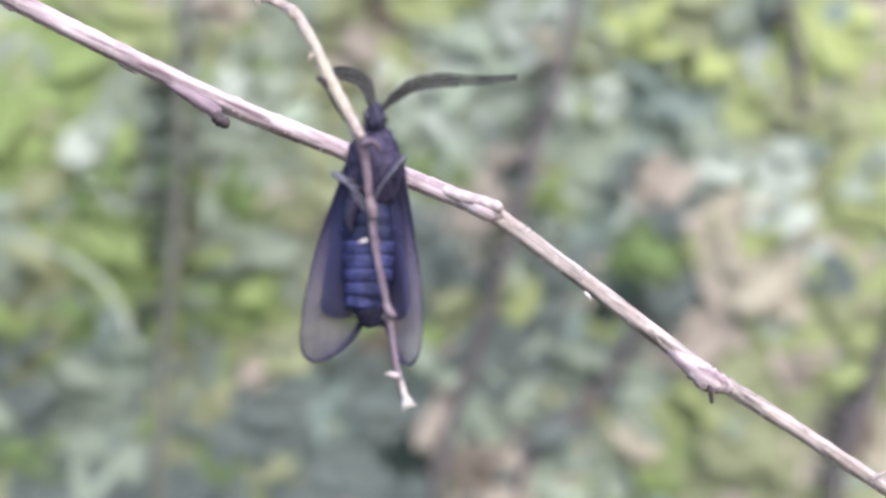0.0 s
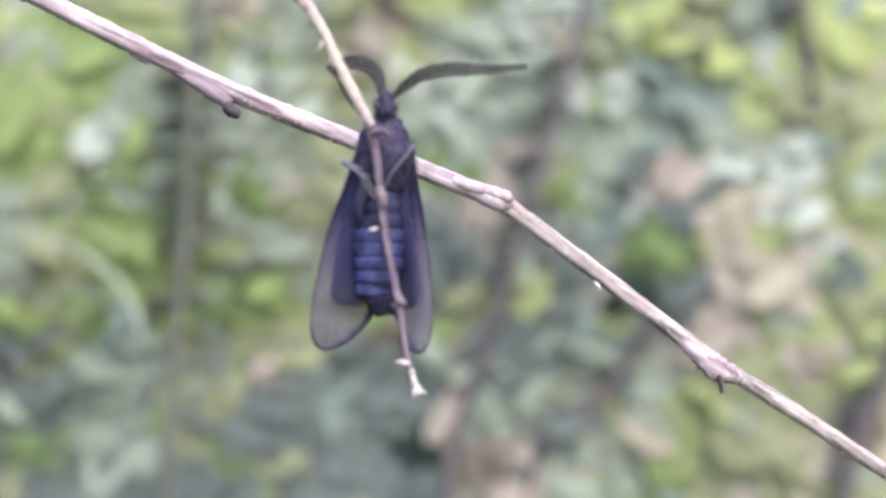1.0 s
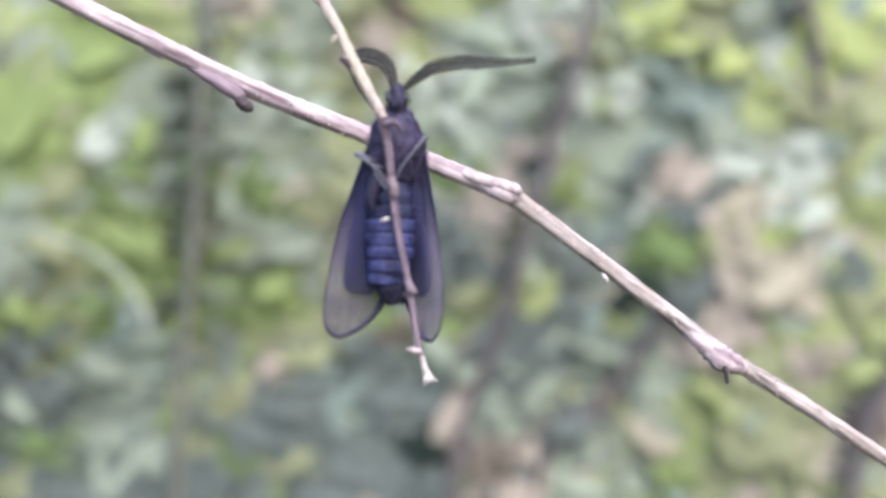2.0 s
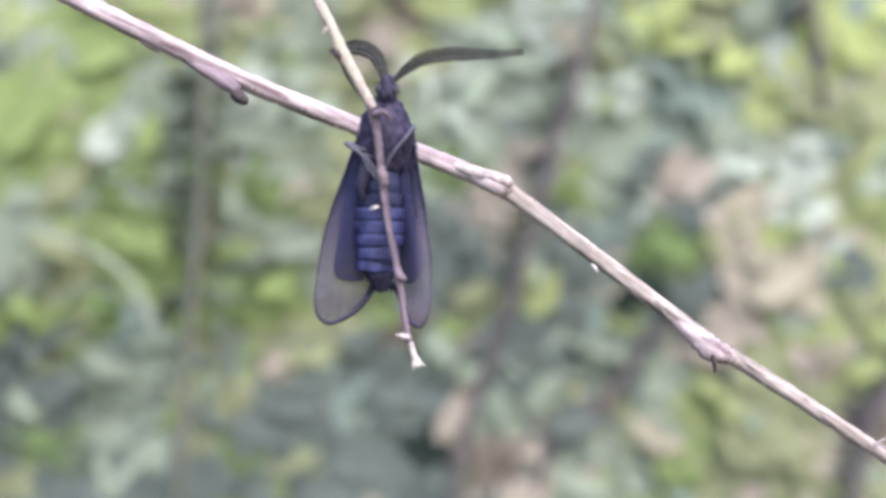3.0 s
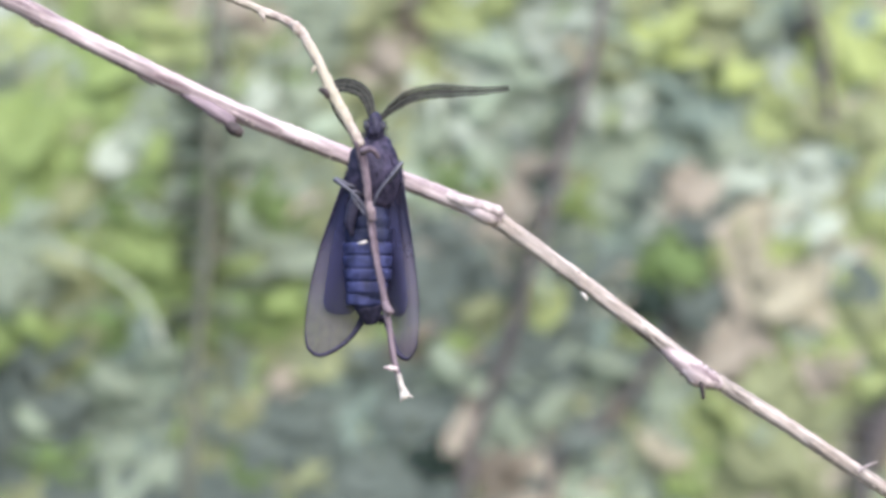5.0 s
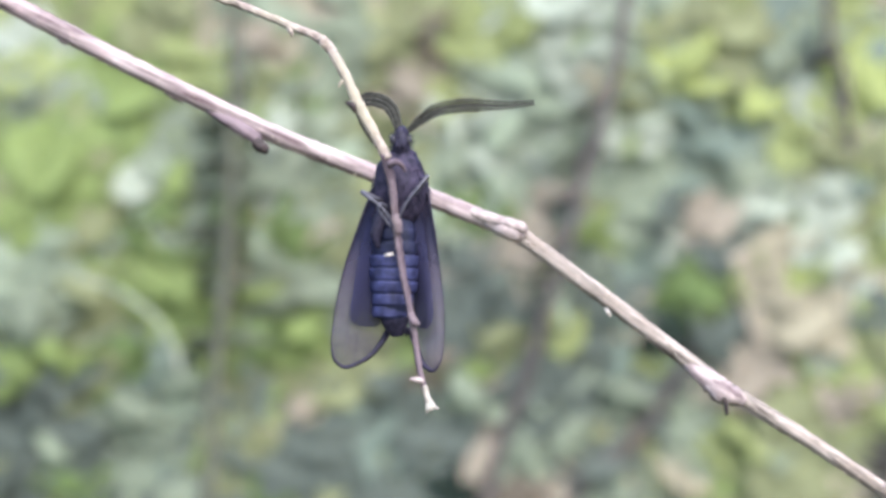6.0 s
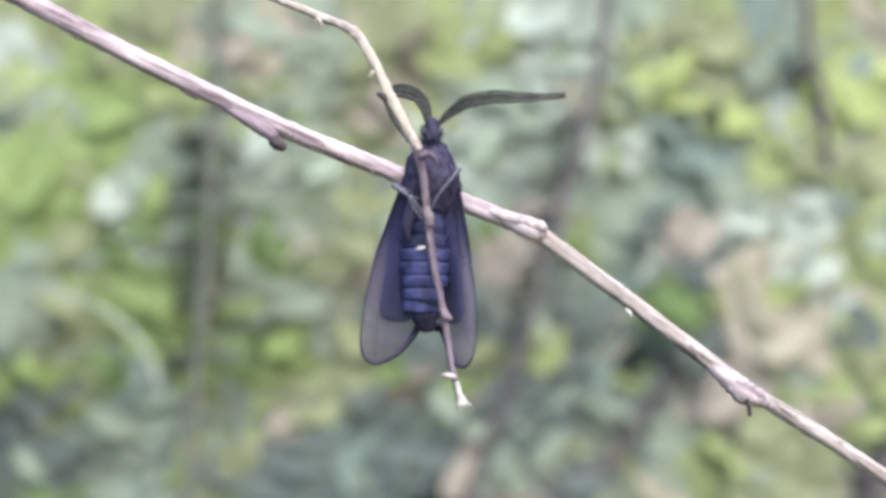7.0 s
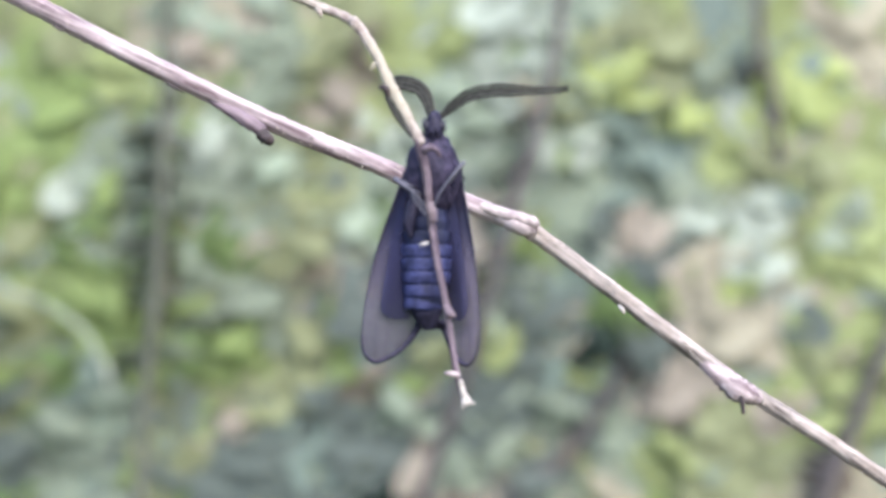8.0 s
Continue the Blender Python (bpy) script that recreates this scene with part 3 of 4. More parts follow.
SMALL = (0.026, 0.042)
leaf_mass("thicket", "dense green undergrowth of small leaves and canes", 12000, [(-0.36, 1.185, 1.20, 0.33, 0.29, 0.42), (-0.62, 1.105, 0.85, 0.30, 0.30, 0.60)], SMALL, M_MASS_GREEN, 11)
leaf_mass("thicket", "dense grey-green undergrowth of small leaves and canes", 14000, [(-0.27, 1.185, 0.62, 0.36, 0.30, 0.46), (-0.02, 1.195, 0.62, 0.30, 0.30, 0.42)], SMALL, M_MASS_GREY, 13)
leaf_mass("thicket", "dense dull undergrowth of pale leaves and canes", 8000, [(0.0, 1.205, 1.20, 0.27, 0.29, 0.42)], SMALL, M_MASS_PALE, 14)
leaf_mass("thicket", "dense yellow-green undergrowth of small leaves and canes", 12000, [(0.34, 1.185, 1.22, 0.34, 0.29, 0.42), (0.68, 1.105, 0.90, 0.30, 0.30, 0.65)], SMALL, M_MASS_YELLOW, 15)
leaf_mass("thicket", "dense withered undergrowth of straw-coloured leaves", 8500, [(0.30, 1.185, 0.64, 0.36, 0.30, 0.46)], SMALL, M_MASS_STRAW, 16)
ring = random.Random(31)
BUSHES = []
for k in range(16):
    turn = math.pi * (k + 0.5) / 16 + ring.uniform(-0.05, 0.05)
    away, half = ring.uniform(2.3, 3.3), ring.uniform(0.65, 0.95)
    BUSHES.append((away * 1.5 * math.cos(turn), 0.3 + away * math.sin(turn), ring.uniform(0.8, 1.1), half, half * 0.9, ring.uniform(1.0, 1.5)))
leaf_mass("hedge", "distant rounded green shrubs in a loose row", 52000, BUSHES, (0.09, 0.15), M_FAR, 12)


def build_grass():
    """Tufts of grass and weeds over the bare ground."""
    rng = np.random.default_rng(41)
    n = 40000
    foot = np.column_stack((rng.normal(0, 1.8, n), rng.normal(0.2, 1.8, n), np.full(n, -0.04)))
    tall, aim = rng.uniform(0.06, 0.22, n), rng.uniform(0, 6.28, n)
    lean = np.column_stack((np.cos(aim), np.sin(aim), np.zeros(n))) * (tall * rng.uniform(0.2, 0.8, n))[:, None]
    side = np.column_stack((-np.sin(aim), np.cos(aim), np.zeros(n))) * 0.003
    up = np.column_stack((np.zeros(n), np.zeros(n), tall))
    v = np.stack((foot - side, foot + side, foot + up * 0.6 + lean * 0.35 - side, foot + up * 0.6 + lean * 0.35 + side, foot + up + lean), 1)
    polys = [p for i in range(n) for p in ((5 * i, 5 * i + 1, 5 * i + 3, 5 * i + 2), (5 * i + 2, 5 * i + 3, 5 * i + 4))]
    me = bpy.data.meshes.new("grass")
    me.from_pydata(v.reshape(-1, 3).tolist(), [], polys)
    me.materials.append(M_GRASS)
    tagged(new("grass", me), "short green grass and weeds on the ground", "grass", kind="stuff")


build_grass()


# ---- the dry branch ----
BRANCH_LINE = [(-0.04229, 0.12750, 1.02959), (-0.03735, 0.12720, 1.02707), (-0.03045, 0.12710, 1.02351), (-0.02299, 0.12710, 1.01987), (-0.01465, 0.12710, 1.01600), (-0.00921, 0.12750, 1.01382), (-0.00498, 0.12800, 1.01223), (0.00034, 0.12850, 1.01000), (0.00623, 0.12880, 1.00770), (0.00918, 0.12880, 1.00627), (0.01427, 0.12880, 1.00258), (0.01738, 0.12880, 1.00032), (0.02274, 0.12800, 0.99621), (0.02825, 0.12750, 0.99221), (0.03530, 0.12700, 0.98781), (0.04046, 0.12650, 0.98441), (0.04767, 0.12600, 0.97983)]


def build_branch():
    top = new("dry_branch")
    base = Vector((-0.62, 0.20, -0.03))
    top.location = base
    tagged(top, "dry pinkish-grey branch with grooved bark and dead buds", "branch")
    seen = BRANCH_LINE
    line = spline([Vector(p) - base for p in seen], 14)
    radii = [0.00094, 0.00091, 0.00087, 0.00085, 0.00083, 0.00086, 0.00078, 0.00075, 0.00077, 0.00071, 0.00066]
    for first, last, material in ((0, 9, M_BRANCH_UPPER), (9, 16, M_BRANCH_LOWER)):
        thick = [between(radii, (first + (last - first) * k / 8) / 16) for k in range(9)]
        part("stem", sweep(bmesh.new(), line[first * 14 : last * 14 + 1], thick, seg=56, lobes=7, depth=0.018, rough=0.10), material, top)
    far = [base, base + Vector((0.04, -0.01, 0.55)), Vector((-0.45, 0.17, 1.10)), Vector((-0.25, 0.145, 1.135)), Vector((-0.12, 0.132, 1.075)), Vector(seen[0])]
    part("stem", sweep(bmesh.new(), spline([Vector(p) - base for p in far], 14), [0.0034, 0.0028, 0.0022, 0.0016, 0.0012, 0.00100], seg=14, lobes=5, depth=0.05), M_BRANCH, top)
    end = Vector(seen[-1])
    part("stem", sweep(bmesh.new(), spline([Vector(seen[-1]) - base, end + Vector((0.03, 0, -0.02)) - base, end + Vector((0.075, 0.004, -0.042)) - base], 10), [0.00072, 0.0006, 0.0003], seg=12, lobes=5, depth=0.05), M_BRANCH, top)
    return top, base


branch, BRANCH_BASE = build_branch()


def on_branch(name, points, radii, material, label="", seg=14, **more):
    part(name, tube([Vector(p) - BRANCH_BASE for p in points], radii, seg=seg, **more), material, branch, label)


# buds, leaf scars, a hooked thorn and loose fibres along the branch
on_branch("bud", [(-0.02050, 0.12690, 1.01805), (-0.01850, 0.12650, 1.01696), (-0.01680, 0.12615, 1.01596), (-0.01560, 0.12595, 1.01512)], [0.0003, 0.00055, 0.00066, 0.00058], M_DEADBUD, "mauve ridge that swells into a dead bud", rough=0.12)
on_branch("bud_tip", [(-0.01585, 0.12570, 1.01500), (-0.01505, 0.12550, 1.01437), (-0.01462, 0.12560, 1.01422)], [0.00056, 0.00058, 0.00032], M_BUD, "dark shrivelled bud tip", rough=0.35)
on_branch("leaf_scar", [(0.00355, 0.12870, 1.00902), (0.00579, 0.12840, 1.00800), (0.00728, 0.12810, 1.00726), (0.00835, 0.12800, 1.00683), (0.00921, 0.12830, 1.00658)], [0.0003, 0.00076, 0.00098, 0.00098, 0.0005], M_BRANCH, "swollen pinkish leaf scar", rough=0.12)
on_branch("bud", [(0.00260, 0.12860, 1.00930), (0.00560, 0.12790, 1.00818), (0.00760, 0.12755, 1.00757), (0.00885, 0.12750, 1.00722), (0.00935, 0.12770, 1.00690)], [0.0003, 0.00052, 0.00062, 0.00058, 0.00036], M_SCAR, "pale broken-off bud on its swollen leaf scar", rough=0.12)
on_branch("leaf_scar", [(0.02441, 0.12770, 0.99467), (0.02625, 0.12720, 0.99323), (0.02767, 0.12680, 0.99200), (0.02875, 0.12700, 0.99157), (0.03007, 0.12730, 0.99092)], [0.0005, 0.00094, 0.00112, 0.00095, 0.0005], M_BRANCH, rough=0.25)
on_branch("thorn", [(0.02768, 0.12620, 0.99167), (0.02786, 0.12600, 0.99106), (0.02805, 0.12620, 0.98989)], [0.0003, 0.00024, 0.00017], M_BUD, "small dark blunt thorn")
on_branch("thorn", [(0.04217, 0.12600, 0.98299), (0.04283, 0.12550, 0.98368), (0.04389, 0.12520, 0.98425)], [0.0002, 0.00012, 0.00005], M_SCAR)
on_branch("fibre", [(-0.02442, 0.12620, 1.01955), (-0.02354, 0.12600, 1.01901), (-0.02273, 0.12620, 1.01861)], [0.0001, 0.00012, 0.00005], M_BUD)
on_branch("fibre", [(-0.03448, 0.12620, 1.02456), (-0.03380, 0.12600, 1.02411), (-0.03321, 0.12620, 1.02415)], [0.0001, 0.0001, 0.00004], M_BUD)
on_branch("seed", [(0.01684, 0.12750, 0.99966), (0.01714, 0.12720, 0.99925), (0.01735, 0.12720, 0.99888)], [0.0001, 0.0002, 0.00008], M_WHITE, "tiny white seed stuck below the bark")


def loose_bark():
    """Loose slivers of bark and lichen that fray the outline of the branch."""
    rng = random.Random(21)
    line = spline([Vector(p) - BRANCH_BASE for p in BRANCH_LINE], 14)
    bm = bmesh.new()
    for _ in range(150):
        i = rng.randrange(2, len(line) - 3)
        ahead = (line[i + 1] - line[i]).normalized()
        a = rng.choice((-1, 1)) * rng.uniform(0.6, 2.3) - 1.57
        side = Vector((0, math.cos(a), 0)) + ahead.cross(Vector((0, 1, 0))) * math.sin(a)
        p = line[i] + side.normalized() * 0.00082
        q = p + ahead * rng.uniform(-1, 1) * 0.0004 + side.normalized() * rng.uniform(0.00010, 0.00040)
        sweep(bm, [p - ahead * 0.00015, (p + q) / 2, q], [0.00004, 0.00005, 0.00002], seg=4)
    tagged(part("loose_bark", bm, M_FLAKE, branch), kind="stuff")


loose_bark()


# ---- the thin side twig on which the moth hangs ----
def build_twig():
    seen = [(-0.01810, 0.09800, 1.02496), (-0.01365, 0.09700, 1.02292), (-0.01014, 0.09620, 1.02136), (-0.00707, 0.09520, 1.01988), (-0.00554, 0.09450, 1.01761), (-0.00437, 0.09420, 1.01516), (-0.00319, 0.09420, 1.01300), (-0.00218, 0.09420, 1.01100)]
    line = [Vector((-0.13, 0.1335, 1.0835)), Vector((-0.08, 0.115, 1.058)), Vector((-0.045, 0.104, 1.039)), *map(Vector, seen)]
    part("side_twig", sweep(bmesh.new(), spline([p - BRANCH_BASE for p in line], 10), [0.0007, 0.0006, 0.00048, 0.00038, 0.00032, 0.00031, 0.00035, 0.00038, 0.00040, 0.00039, 0.00037], seg=16, lobes=5, depth=0.05, rough=0.30), M_TWIG, branch, "thin pale side twig")
    lower = [(-0.00235, 0.09420, 1.01134), (-0.00184, 0.09430, 1.00934), (-0.00158, 0.09430, 1.00726), (-0.00136, 0.09440, 1.00518), (-0.00097, 0.09440, 1.00268), (-0.00045, 0.09440, 1.00018), (-0.00002, 0.09450, 0.99768), (0.00028, 0.09450, 0.99560), (0.00066, 0.09460, 0.99414), (0.00100, 0.09470, 0.99284)]
    part("side_twig", sweep(bmesh.new(), spline([Vector(p) - BRANCH_BASE for p in lower], 10), [0.00037, 0.00031, 0.00028, 0.00028, 0.00024, 0.00023, 0.00024, 0.00023, 0.00022], seg=16, lobes=5, depth=0.05, rough=0.30), M_SHOOT, branch, "dusky purplish end of the twig")


build_twig()
on_branch("node", [(-0.00519, 0.09400, 1.01514), (-0.00473, 0.09390, 1.01492), (-0.00456, 0.09400, 1.01443)], [0.00014, 0.00030, 0.00012], M_BUD, "dark withered bud", rough=0.3)
on_branch("spur", [(-0.00977, 0.09600, 1.02108), (-0.00949, 0.09570, 1.02062), (-0.00939, 0.09560, 1.02026)], [0.0002, 0.00018, 0.00006], M_TWIG, rough=0.3)
on_branch("spur", [(-0.00523, 0.09440, 1.01693), (-0.00559, 0.09420, 1.01666), (-0.00580, 0.09420, 1.01624)], [0.0002, 0.00014, 0.00005], M_TWIG, rough=0.3)
on_branch("node", [(-0.00714, 0.09500, 1.02010), (-0.00696, 0.09490, 1.01975), (-0.00663, 0.09500, 1.01927)], [0.0003, 0.00042, 0.0003], M_TWIG, rough=0.3)
on_branch("node", [(-0.00157, 0.09420, 1.00684), (-0.00140, 0.09410, 1.00621), (-0.00131, 0.09420, 1.00551)], [0.0003, 0.00039, 0.0003], M_SHOOT, rough=0.3)
on_branch("node", [(-0.00036, 0.09420, 0.99956), (-0.00002, 0.09400, 0.99895), (0.00031, 0.09410, 0.99886)], [0.00024, 0.00033, 0.0001], M_SHOOT, rough=0.3)
on_branch("node", [(-0.00042, 0.09430, 0.99477), (0.00009, 0.09420, 0.99474), (0.00058, 0.09430, 0.99461)], [0.00010, 0.00021, 0.00020], M_SCAR, rough=0.3)
on_branch("spur", [(-0.00200, 0.09400, 1.01057), (-0.00157, 0.09360, 1.01072), (-0.00111, 0.09350, 1.01055), (-0.00079, 0.09380, 1.01007)], [0.00026, 0.00024, 0.00020, 0.00010], M_SHOOT, "short hooked spur", rough=0.3)
on_branch("broken_tip", [(0.00067, 0.09440, 0.99428), (0.00092, 0.09440, 0.99336), (0.00120, 0.09450, 0.99252)], [0.00019, 0.00023, 0.00038], M_WHITE, "whitish splintered end", rough=0.4)
on_branch("splinter", [(0.00110, 0.09440, 0.99300), (0.00150, 0.09430, 0.99270), (0.00178, 0.09440, 0.99262)], [0.00016, 0.00012, 0.00005], M_WHITE, "pale splinter of torn wood")
on_branch("splinter", [(0.00095, 0.09440, 0.99310), (0.00092, 0.09430, 0.99255), (0.00085, 0.09440, 0.99222)], [0.00016, 0.00013, 0.00005], M_WHITE, "pale splinter of torn wood")
on_branch("seed", [(-0.00228, 0.09370, 1.00383), (-0.00198, 0.09350, 1.00391), (-0.00165, 0.09360, 1.00400)], [0.00008, 0.00014, 0.00008], M_WHITE, "tiny white speck on the twig")


# ---- the moth, belly towards the twig ----
def mm(points):
    return [Vector(p) * 0.001 for p in points]


def loft(points, halves, flat=0.85, seg=24, steps=6, rough=0.0):
    return sweep(bmesh.new(), spline(mm(points), steps), [h * 0.001 for h in halves], seg=seg, flat=flat, rough=rough)


def wing(name, outline, material, moth, label):
    line = spline(mm(outline + outline[:1]), 6)[:-1]
    bm = bmesh.new()
    bm.faces.new([bm.verts.new(p) for p in line])
    bmesh.ops.triangulate(bm, faces=bm.faces)
    ob = part(name, bm, material, moth, label)
    thick = ob.modifiers.new("thickness", "SOLIDIFY")
    thick.thickness = 0.00003
    return ob


def veins(paths, wing_part, r=0.06):
    for path in paths:
        part("vein", tube(mm(path), [r * 0.001, r * 0.0007], seg=6), M_BLACK, wing_part)


def antenna(points, widths, moth, seed, barb=0.036, shaft=1.0, count=26):
    rng = random.Random(seed)
    line = spline(mm(points), count)
    ob = part("antenna", sweep(bmesh.new(), line, [shaft * v for v in (0.00011, 0.00010, 0.00009, 0.00007, 0.00005)], seg=8), M_COMB, moth, "feathered blackish antenna")
    bm = bmesh.new()
    for i in range(2, len(line) - 1):
        s = i / (len(line) - 1)
        ahead = (line[i + 1] - line[i - 1]).normalized()
        out = Vector((-ahead.z, 0, ahead.x))
        for side in (-1, 1):
            w = between(widths, s) * 0.001 * rng.uniform(0.85, 1.1)
            tip = line[i] + (out * side + ahead * 0.55 + Vector((0, -0.35, 0))) * w
            mid = line[i] + (out * side * 0.62 + ahead * 0.2 + Vector((0, -0.25, 0))) * w
            sweep(bm, [line[i], mid, tip], [barb * 0.001, barb * 0.0009, barb * 0.0007], seg=4)
    part("comb", bm, M_COMB, ob)
    return ob


def build_moth():
    moth = new("moth")
    moth.location = (-0.00136, 0.09660, 1.00565)
    tagged(moth, "black moth, steel-blue belly, smoky wings, clinging to a twig", "moth")
    part("abdomen", loft([(-0.13, 0.00, 1.19), (-0.30, 0.00, -1.27), (-0.38, 0.00, -3.40), (-0.34, 0.10, -5.52), (-0.21, 0.20, -6.79), (-0.04, 0.30, -7.73)], [1.30, 1.55, 1.66, 1.46, 0.90, 0.35], rough=0.05), M_NAVY, moth, "dark navy joints of the belly")
    part("abdomen_tip", loft([(-0.28, 0.14, -5.95), (-0.22, 0.20, -6.60), (-0.14, 0.26, -7.20), (-0.04, 0.30, -7.80)], [1.10, 1.08, 0.82, 0.42], rough=0.12), M_BLACK, moth, "black tail end of the belly")
    for k, (y, half) in enumerate([(382, 1.45), (405, 1.62), (428, 1.76), (451, 1.88), (474, 1.86), (497, 1.82), (519, 1.66), (540, 1.44)]):
        pts = [(c, 0.02 * k, (400 - y - d) * 0.04245) for c, d in (((677 - 0.12 * (y - 500 if y > 500 else 0) - 685) * 0.04245, d) for d in (-10.2, -8.6, -3, 3, 8, 10.2))]
        part("abdomen_segment", loft(pts, [half * 0.96, half * 1.0, half * 0.995, half * 0.975, half * 0.95, half * 0.90], seg=36, steps=3, rough=0.07), M_NAVY if k < 3 else M_BLUE, moth, "dark navy belly ring" if k < 3 else "steel-blue belly ring")
    part("thorax", loft([(0.21, 0.10, 6.37), (0.21, 0.10, 5.86), (0.13, 0.00, 4.88), (0.08, -0.05, 3.74), (0.08, -0.05, 2.53), (0.00, 0.05, 1.46), (-0.08, 0.25, 0.57)], [0.66, 1.20, 1.72, 2.02, 2.02, 1.72, 0.9], rough=0.14), M_THORAX, moth, "brownish black furry thorax")
    head = part("head", blob((0.15, -0.25, 6.70), (0.74, 0.82, 1.30), 3.0, 0.2), M_BLACK, moth)
    part("eye", blob((-0.42, -0.60, 6.95), (0.28, 0.30, 0.38), 1.0, 0.02), M_EYE, head)
    part("eye", blob((0.70, -0.60, 6.95), (0.28, 0.30, 0.38), 2.0, 0.02), M_EYE, head)
    part("palp", tube(mm([(-0.05, -1.0, 6.2), (-0.12, -1.4, 6.4), (-0.15, -1.5, 6.9)]), [0.00014, 0.00015, 0.00006], seg=8), M_BLACK, head)
    part("palp", tube(mm([(0.3, -1.0, 6.2), (0.35, -1.4, 6.4), (0.35, -1.5, 6.9)]), [0.00014, 0.00015, 0.00006], seg=8), M_BLACK, head)
    left = wing("forewing", [(-1.06, 0.60, 4.25), (-1.91, 0.20, 3.48), (-3.10, -0.10, 0.21), (-4.03, -0.30, -2.55), (-4.67, -0.40, -5.52), (-5.01, -0.40, -8.07), (-4.84, -0.30, -9.42), (-4.25, -0.10, -10.10), (-3.52, 0.10, -10.10), (-2.25, 0.60, -9.42), (-1.27, 1.10, -8.36), (-0.64, 1.50, -7.22), (-0.13, 1.90, -4.25), (0.00, 1.90, 0.00), (-0.38, 1.40, 3.40)], M_FORE, moth, "smoky grey forewing with a black margin")
    right = wing("forewing", [(1.15, 0.60, 4.25), (2.08, 0.00, 3.40), (2.67, -0.50, 0.21), (3.10, -0.70, -2.55), (3.44, -0.80, -5.52), (3.48, -0.80, -8.07), (3.27, -0.70, -9.55), (2.76, -0.40, -10.36), (2.25, -0.10, -10.27), (1.74, 0.40, -9.68), (1.32, 0.90, -8.49), (0.81, 1.50, -7.22), (0.30, 2.10, -4.25), (0.21, 2.10, 0.00), (0.47, 1.50, 3.40)], M_FORE, moth, "smoky grey forewing with a black margin")
    part("margin", tube(mm([(-5.01, -0.42, -8.28), (-4.84, -0.32, -9.42), (-4.25, -0.12, -10.06), (-3.52, 0.08, -10.06), (-2.25, 0.55, -9.38), (-1.27, 1.05, -8.32), (-0.72, 1.40, -7.30), (-0.38, 1.60, -6.79)]), [0.00005, 0.00012, 0.00017, 0.00019, 0.00026, 0.00034], seg=8), M_BLACK, left)
    part("margin", tube(mm([(-1.91, 0.15, 3.48), (-3.10, -0.15, 0.21), (-4.03, -0.35, -2.55), (-4.67, -0.45, -5.52), (-5.01, -0.42, -8.28)]), [0.00012, 0.00005, 0.00004], seg=8), M_BLACK, left)
    part("margin", tube(mm([(3.48, -0.82, -8.15), (3.27, -0.72, -9.55), (2.76, -0.42, -10.32), (2.25, -0.12, -10.23), (1.74, 0.35, -9.64), (1.32, 0.85, -8.49), (0.89, 1.30, -7.43)]), [0.00003, 0.00007, 0.00019, 0.00022, 0.00026], seg=8), M_BLACK, right)
    part("margin", tube(mm([(2.08, -0.05, 3.40), (2.67, -0.55, 0.21), (3.10, -0.75, -2.55), (3.44, -0.85, -5.52), (3.48, -0.82, -8.15)]), [0.00012, 0.00004, 0.00003], seg=8), M_BLACK, right)
    veins([[(-1.91, 0.40, 0.85), (-3.40, 0.00, -4.25), (-4.03, -0.10, -9.85)], [(-1.57, 0.60, 0.85), (-2.76, 0.40, -4.25), (-3.27, 0.20, -9.85)], [(-1.49, 0.80, 0.00), (-2.12, 0.70, -5.09), (-2.08, 0.60, -9.13)]], left, 0.022)
    veins([[(1.91, 0.00, 0.85), (2.67, -0.20, -4.25), (2.84, -0.40, -10.19)], [(1.57, 0.30, 0.85), (2.08, 0.20, -4.25), (2.25, 0.00, -10.02)]], right, 0.022)
    wing("hindwing", [(-0.72, 0.20, 2.97), (-1.91, -0.10, 2.04), (-2.67, -0.30, -0.42), (-3.10, -0.45, -2.76), (-3.48, -0.55, -5.09), (-3.61, -0.50, -6.28), (-3.27, -0.40, -6.88), (-2.33, -0.10, -7.09), (-1.40, 0.30, -6.88), (-0.72, 0.70, -5.09), (-0.42, 0.80, 0.00)], M_HIND, moth, "violet-black hindwing")
    wing("hindwing", [(0.64, 0.20, 2.97), (1.57, -0.20, 2.04), (2.00, -0.60, -0.42), (2.33, -0.80, -2.76), (2.59, -0.90, -5.09), (2.63, -0.85, -6.37), (2.33, -0.70, -7.05), (1.83, -0.30, -7.22), (1.23, 0.30, -6.79), (0.72, 0.80, -5.09), (0.55, 0.90, 0.00)], M_HIND, moth, "violet-black hindwing")
    antenna([(0.51, -0.20, 7.47), (1.57, -0.40, 8.41), (2.84, -0.50, 9.17), (4.46, 0.10, 9.57), (6.16, 0.80, 9.70), (8.15, 1.70, 9.82), (10.25, 2.60, 10.12)], [0.18, 0.42, 0.56, 0.60, 0.52, 0.36, 0.26], moth, 5, 0.028)
    antenna([(-0.04, -0.20, 7.56), (-0.30, -0.20, 8.66), (-0.74, -0.10, 9.45), (-1.42, 0.10, 9.88), (-2.20, 0.40, 10.08), (-2.85, 0.70, 9.92), (-3.06, 0.90, 9.40), (-2.76, 0.80, 8.36), (-2.08, 0.60, 7.22), (-1.40, 0.20, 6.28)], [0.26, 0.44, 0.52, 0.52, 0.44, 0.30, 0.24, 0.2], moth, 6, 0.08, 2.0, 60)
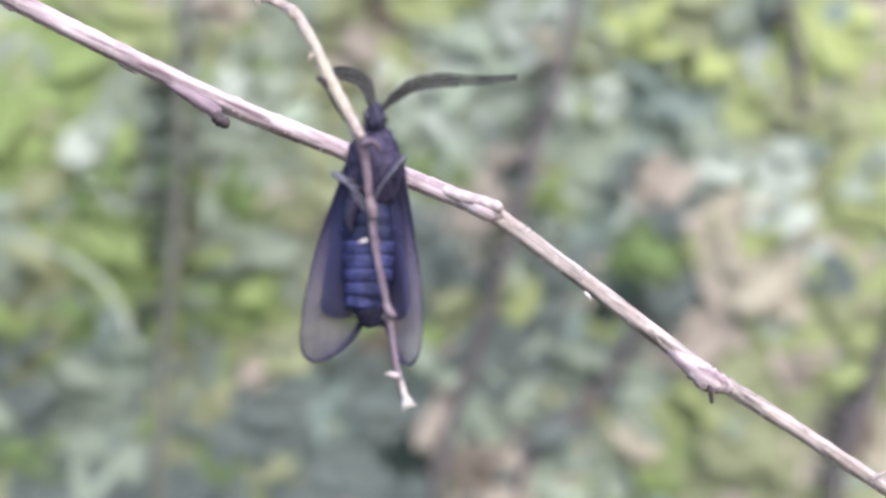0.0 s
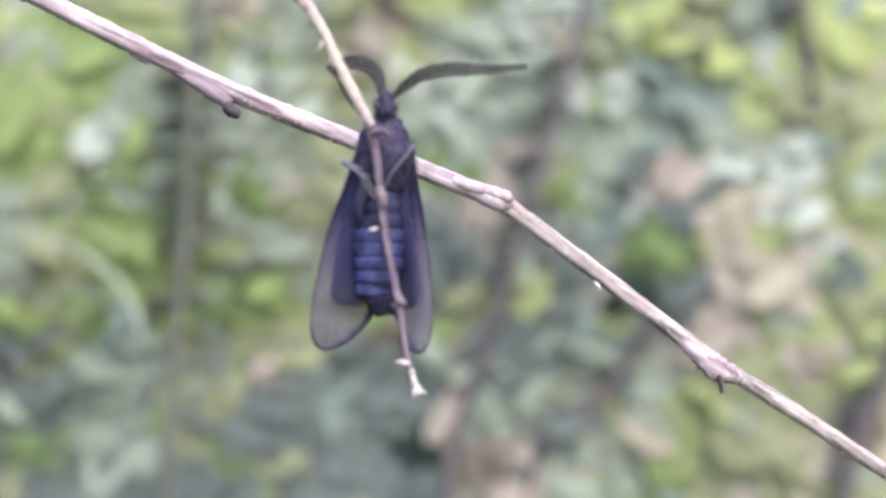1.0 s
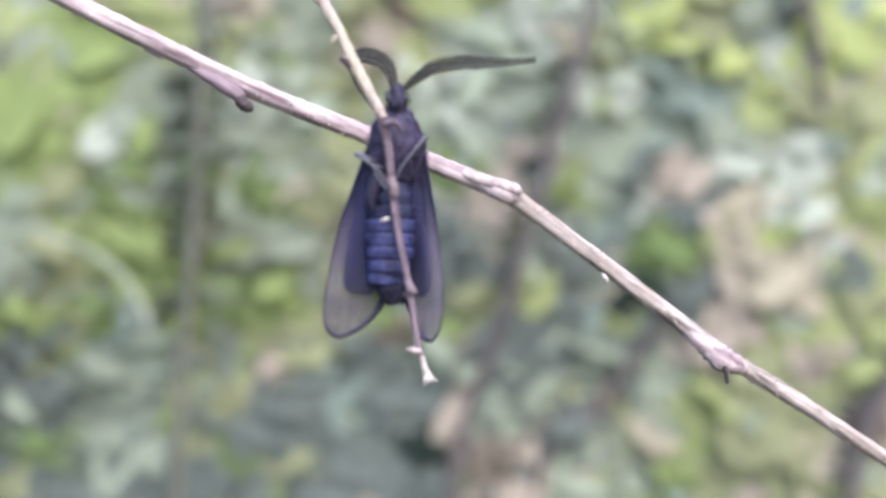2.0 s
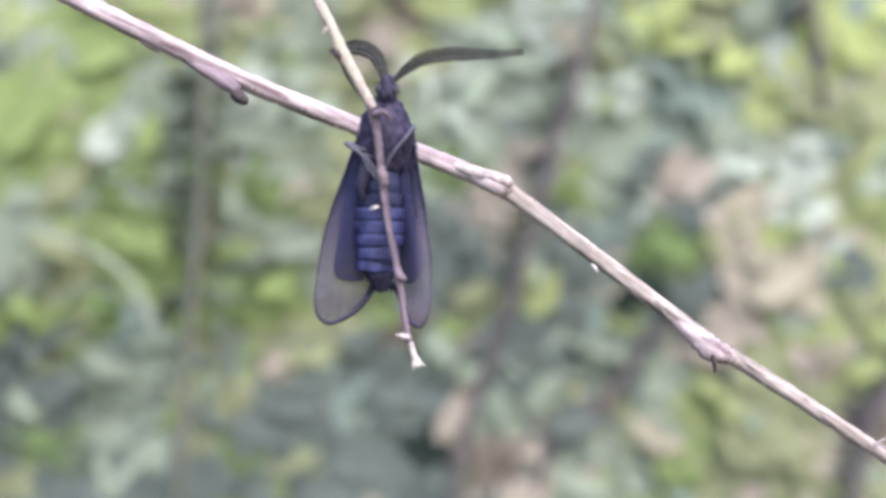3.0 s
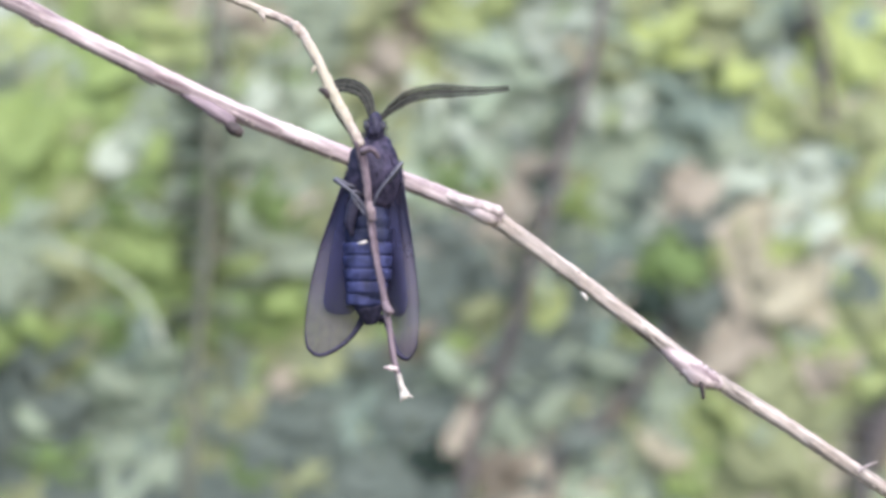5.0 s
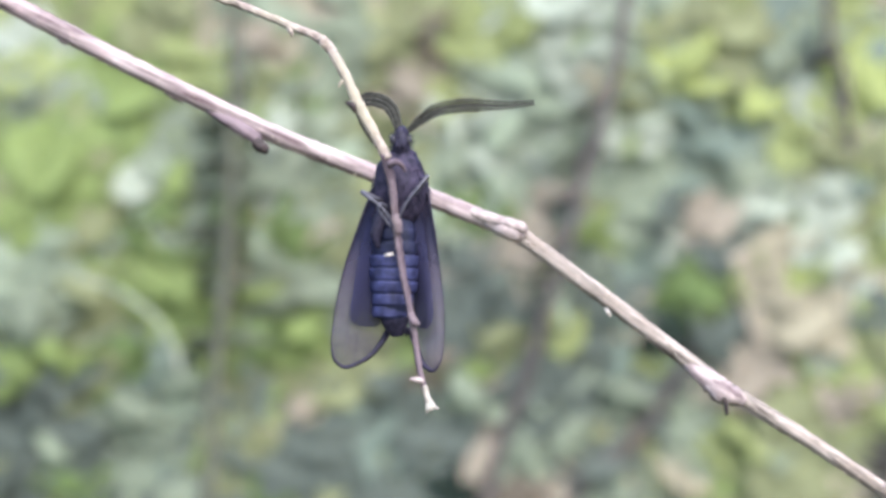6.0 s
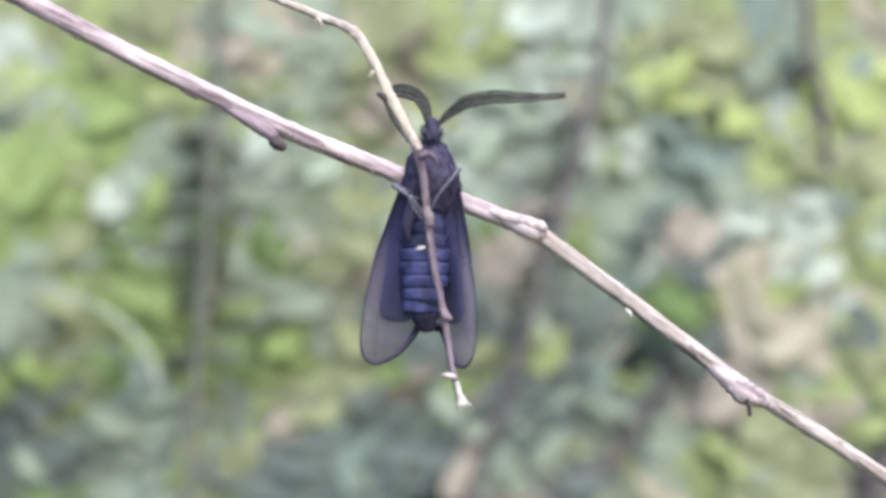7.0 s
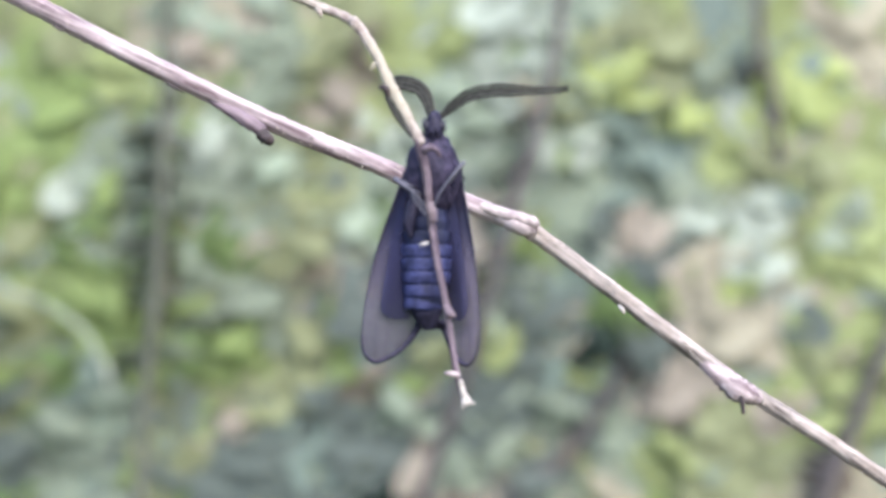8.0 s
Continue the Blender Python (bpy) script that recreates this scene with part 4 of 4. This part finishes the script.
    part("leg", tube(mm([(-0.89, -0.80, 2.33), (-1.32, -1.10, 1.06), (-1.61, -1.15, -0.08), (-1.49, -1.10, -1.19)]), [0.0004, 0.00050, 0.00046, 0.0002], seg=12, rough=0.2), M_BLACK, moth, "dark hind thigh lying along the belly")
    # legs: thigh, shin and foot, hooked round the twig
    for name, pts, r in (
        ("leg", [(-1.23, -1.30, 2.33), (-2.08, -1.70, 2.67), (-2.67, -2.00, 2.89), (-1.83, -2.50, 2.29), (-1.23, -2.70, 1.78), (-0.72, -2.70, 1.19), (-0.38, -2.60, 0.59)], [0.16, 0.20, 0.17, 0.10, 0.085, 0.07]),
        ("leg", [(1.15, -1.60, 2.76), (1.83, -2.00, 3.57), (2.21, -2.30, 4.12), (1.57, -2.70, 3.31), (0.72, -2.80, 2.21), (0.30, -2.70, 1.44), (0.04, -2.60, 0.68)], [0.18, 0.17, 0.13, 0.10, 0.09, 0.07]),
        ("leg", [(-0.81, -1.70, 1.87), (-1.32, -2.10, 2.04), (-1.44, -2.40, 1.70), (-0.98, -2.60, 1.02), (-0.47, -2.60, 0.30)], [0.15, 0.14, 0.10, 0.08, 0.06]),
    ):
        part(name, tube(mm(pts), [v * 0.001 for v in r], seg=8), M_LEG, moth, "slender grey leg")
    # a fringe of hair scales on the thorax and the tail
    rng = random.Random(9)
    bm = bmesh.new()
    for _ in range(900):
        a, h = rng.uniform(0, 2 * math.pi), rng.uniform(1.2, 5.7)
        r = between([1.9, 2.05, 2.05, 1.65, 1.05], (h - 1.0) / 5.0) * 0.97
        p = Vector((0.1 + r * math.cos(a), r * 0.85 * math.sin(a), h)) * 0.001
        d = Vector((math.cos(a), math.sin(a), -1.3 + rng.gauss(0, 0.3))).normalized() * rng.uniform(0.3, 0.8) * 0.001
        sweep(bm, [p, p + d], [0.00003, 0.00001], seg=3)
    part("fur", bm, M_THORAX, moth)
    bm = bmesh.new()
    for _ in range(220):
        d = Vector((rng.gauss(0, 1), rng.gauss(0, 1), rng.gauss(0, 1))).normalized()
        p = Vector((0.15 + 0.78 * d.x, -0.25 + 0.8 * d.y, 6.75 + 1.05 * d.z)) * 0.001
        sweep(bm, [p, p + (d + Vector((0, 0, -0.5))) * rng.uniform(0.15, 0.4) * 0.001], [0.00003, 0.00001], seg=3)
    part("fur", bm, M_BLACK, head)
    bm = bmesh.new()
    for _ in range(90):
        x = rng.uniform(-0.5, 0.9)
        p = Vector((x, rng.uniform(-0.3, 0.9), -7.1)) * 0.001
        d = Vector((rng.gauss(0, 0.25) + 0.3 * x, 0.2, -1)) * rng.uniform(0.4, 0.8) * 0.001
        sweep(bm, [p, p + d], [0.00005, 0.00002], seg=3)
    part("tail_tuft", bm, M_BLACK, moth)
    return moth


moth = build_moth()


def motions():
    rest = moth.matrix_basis.copy()
    walk(moth, [(0.0, rest), (8.0, rest)])


motions()
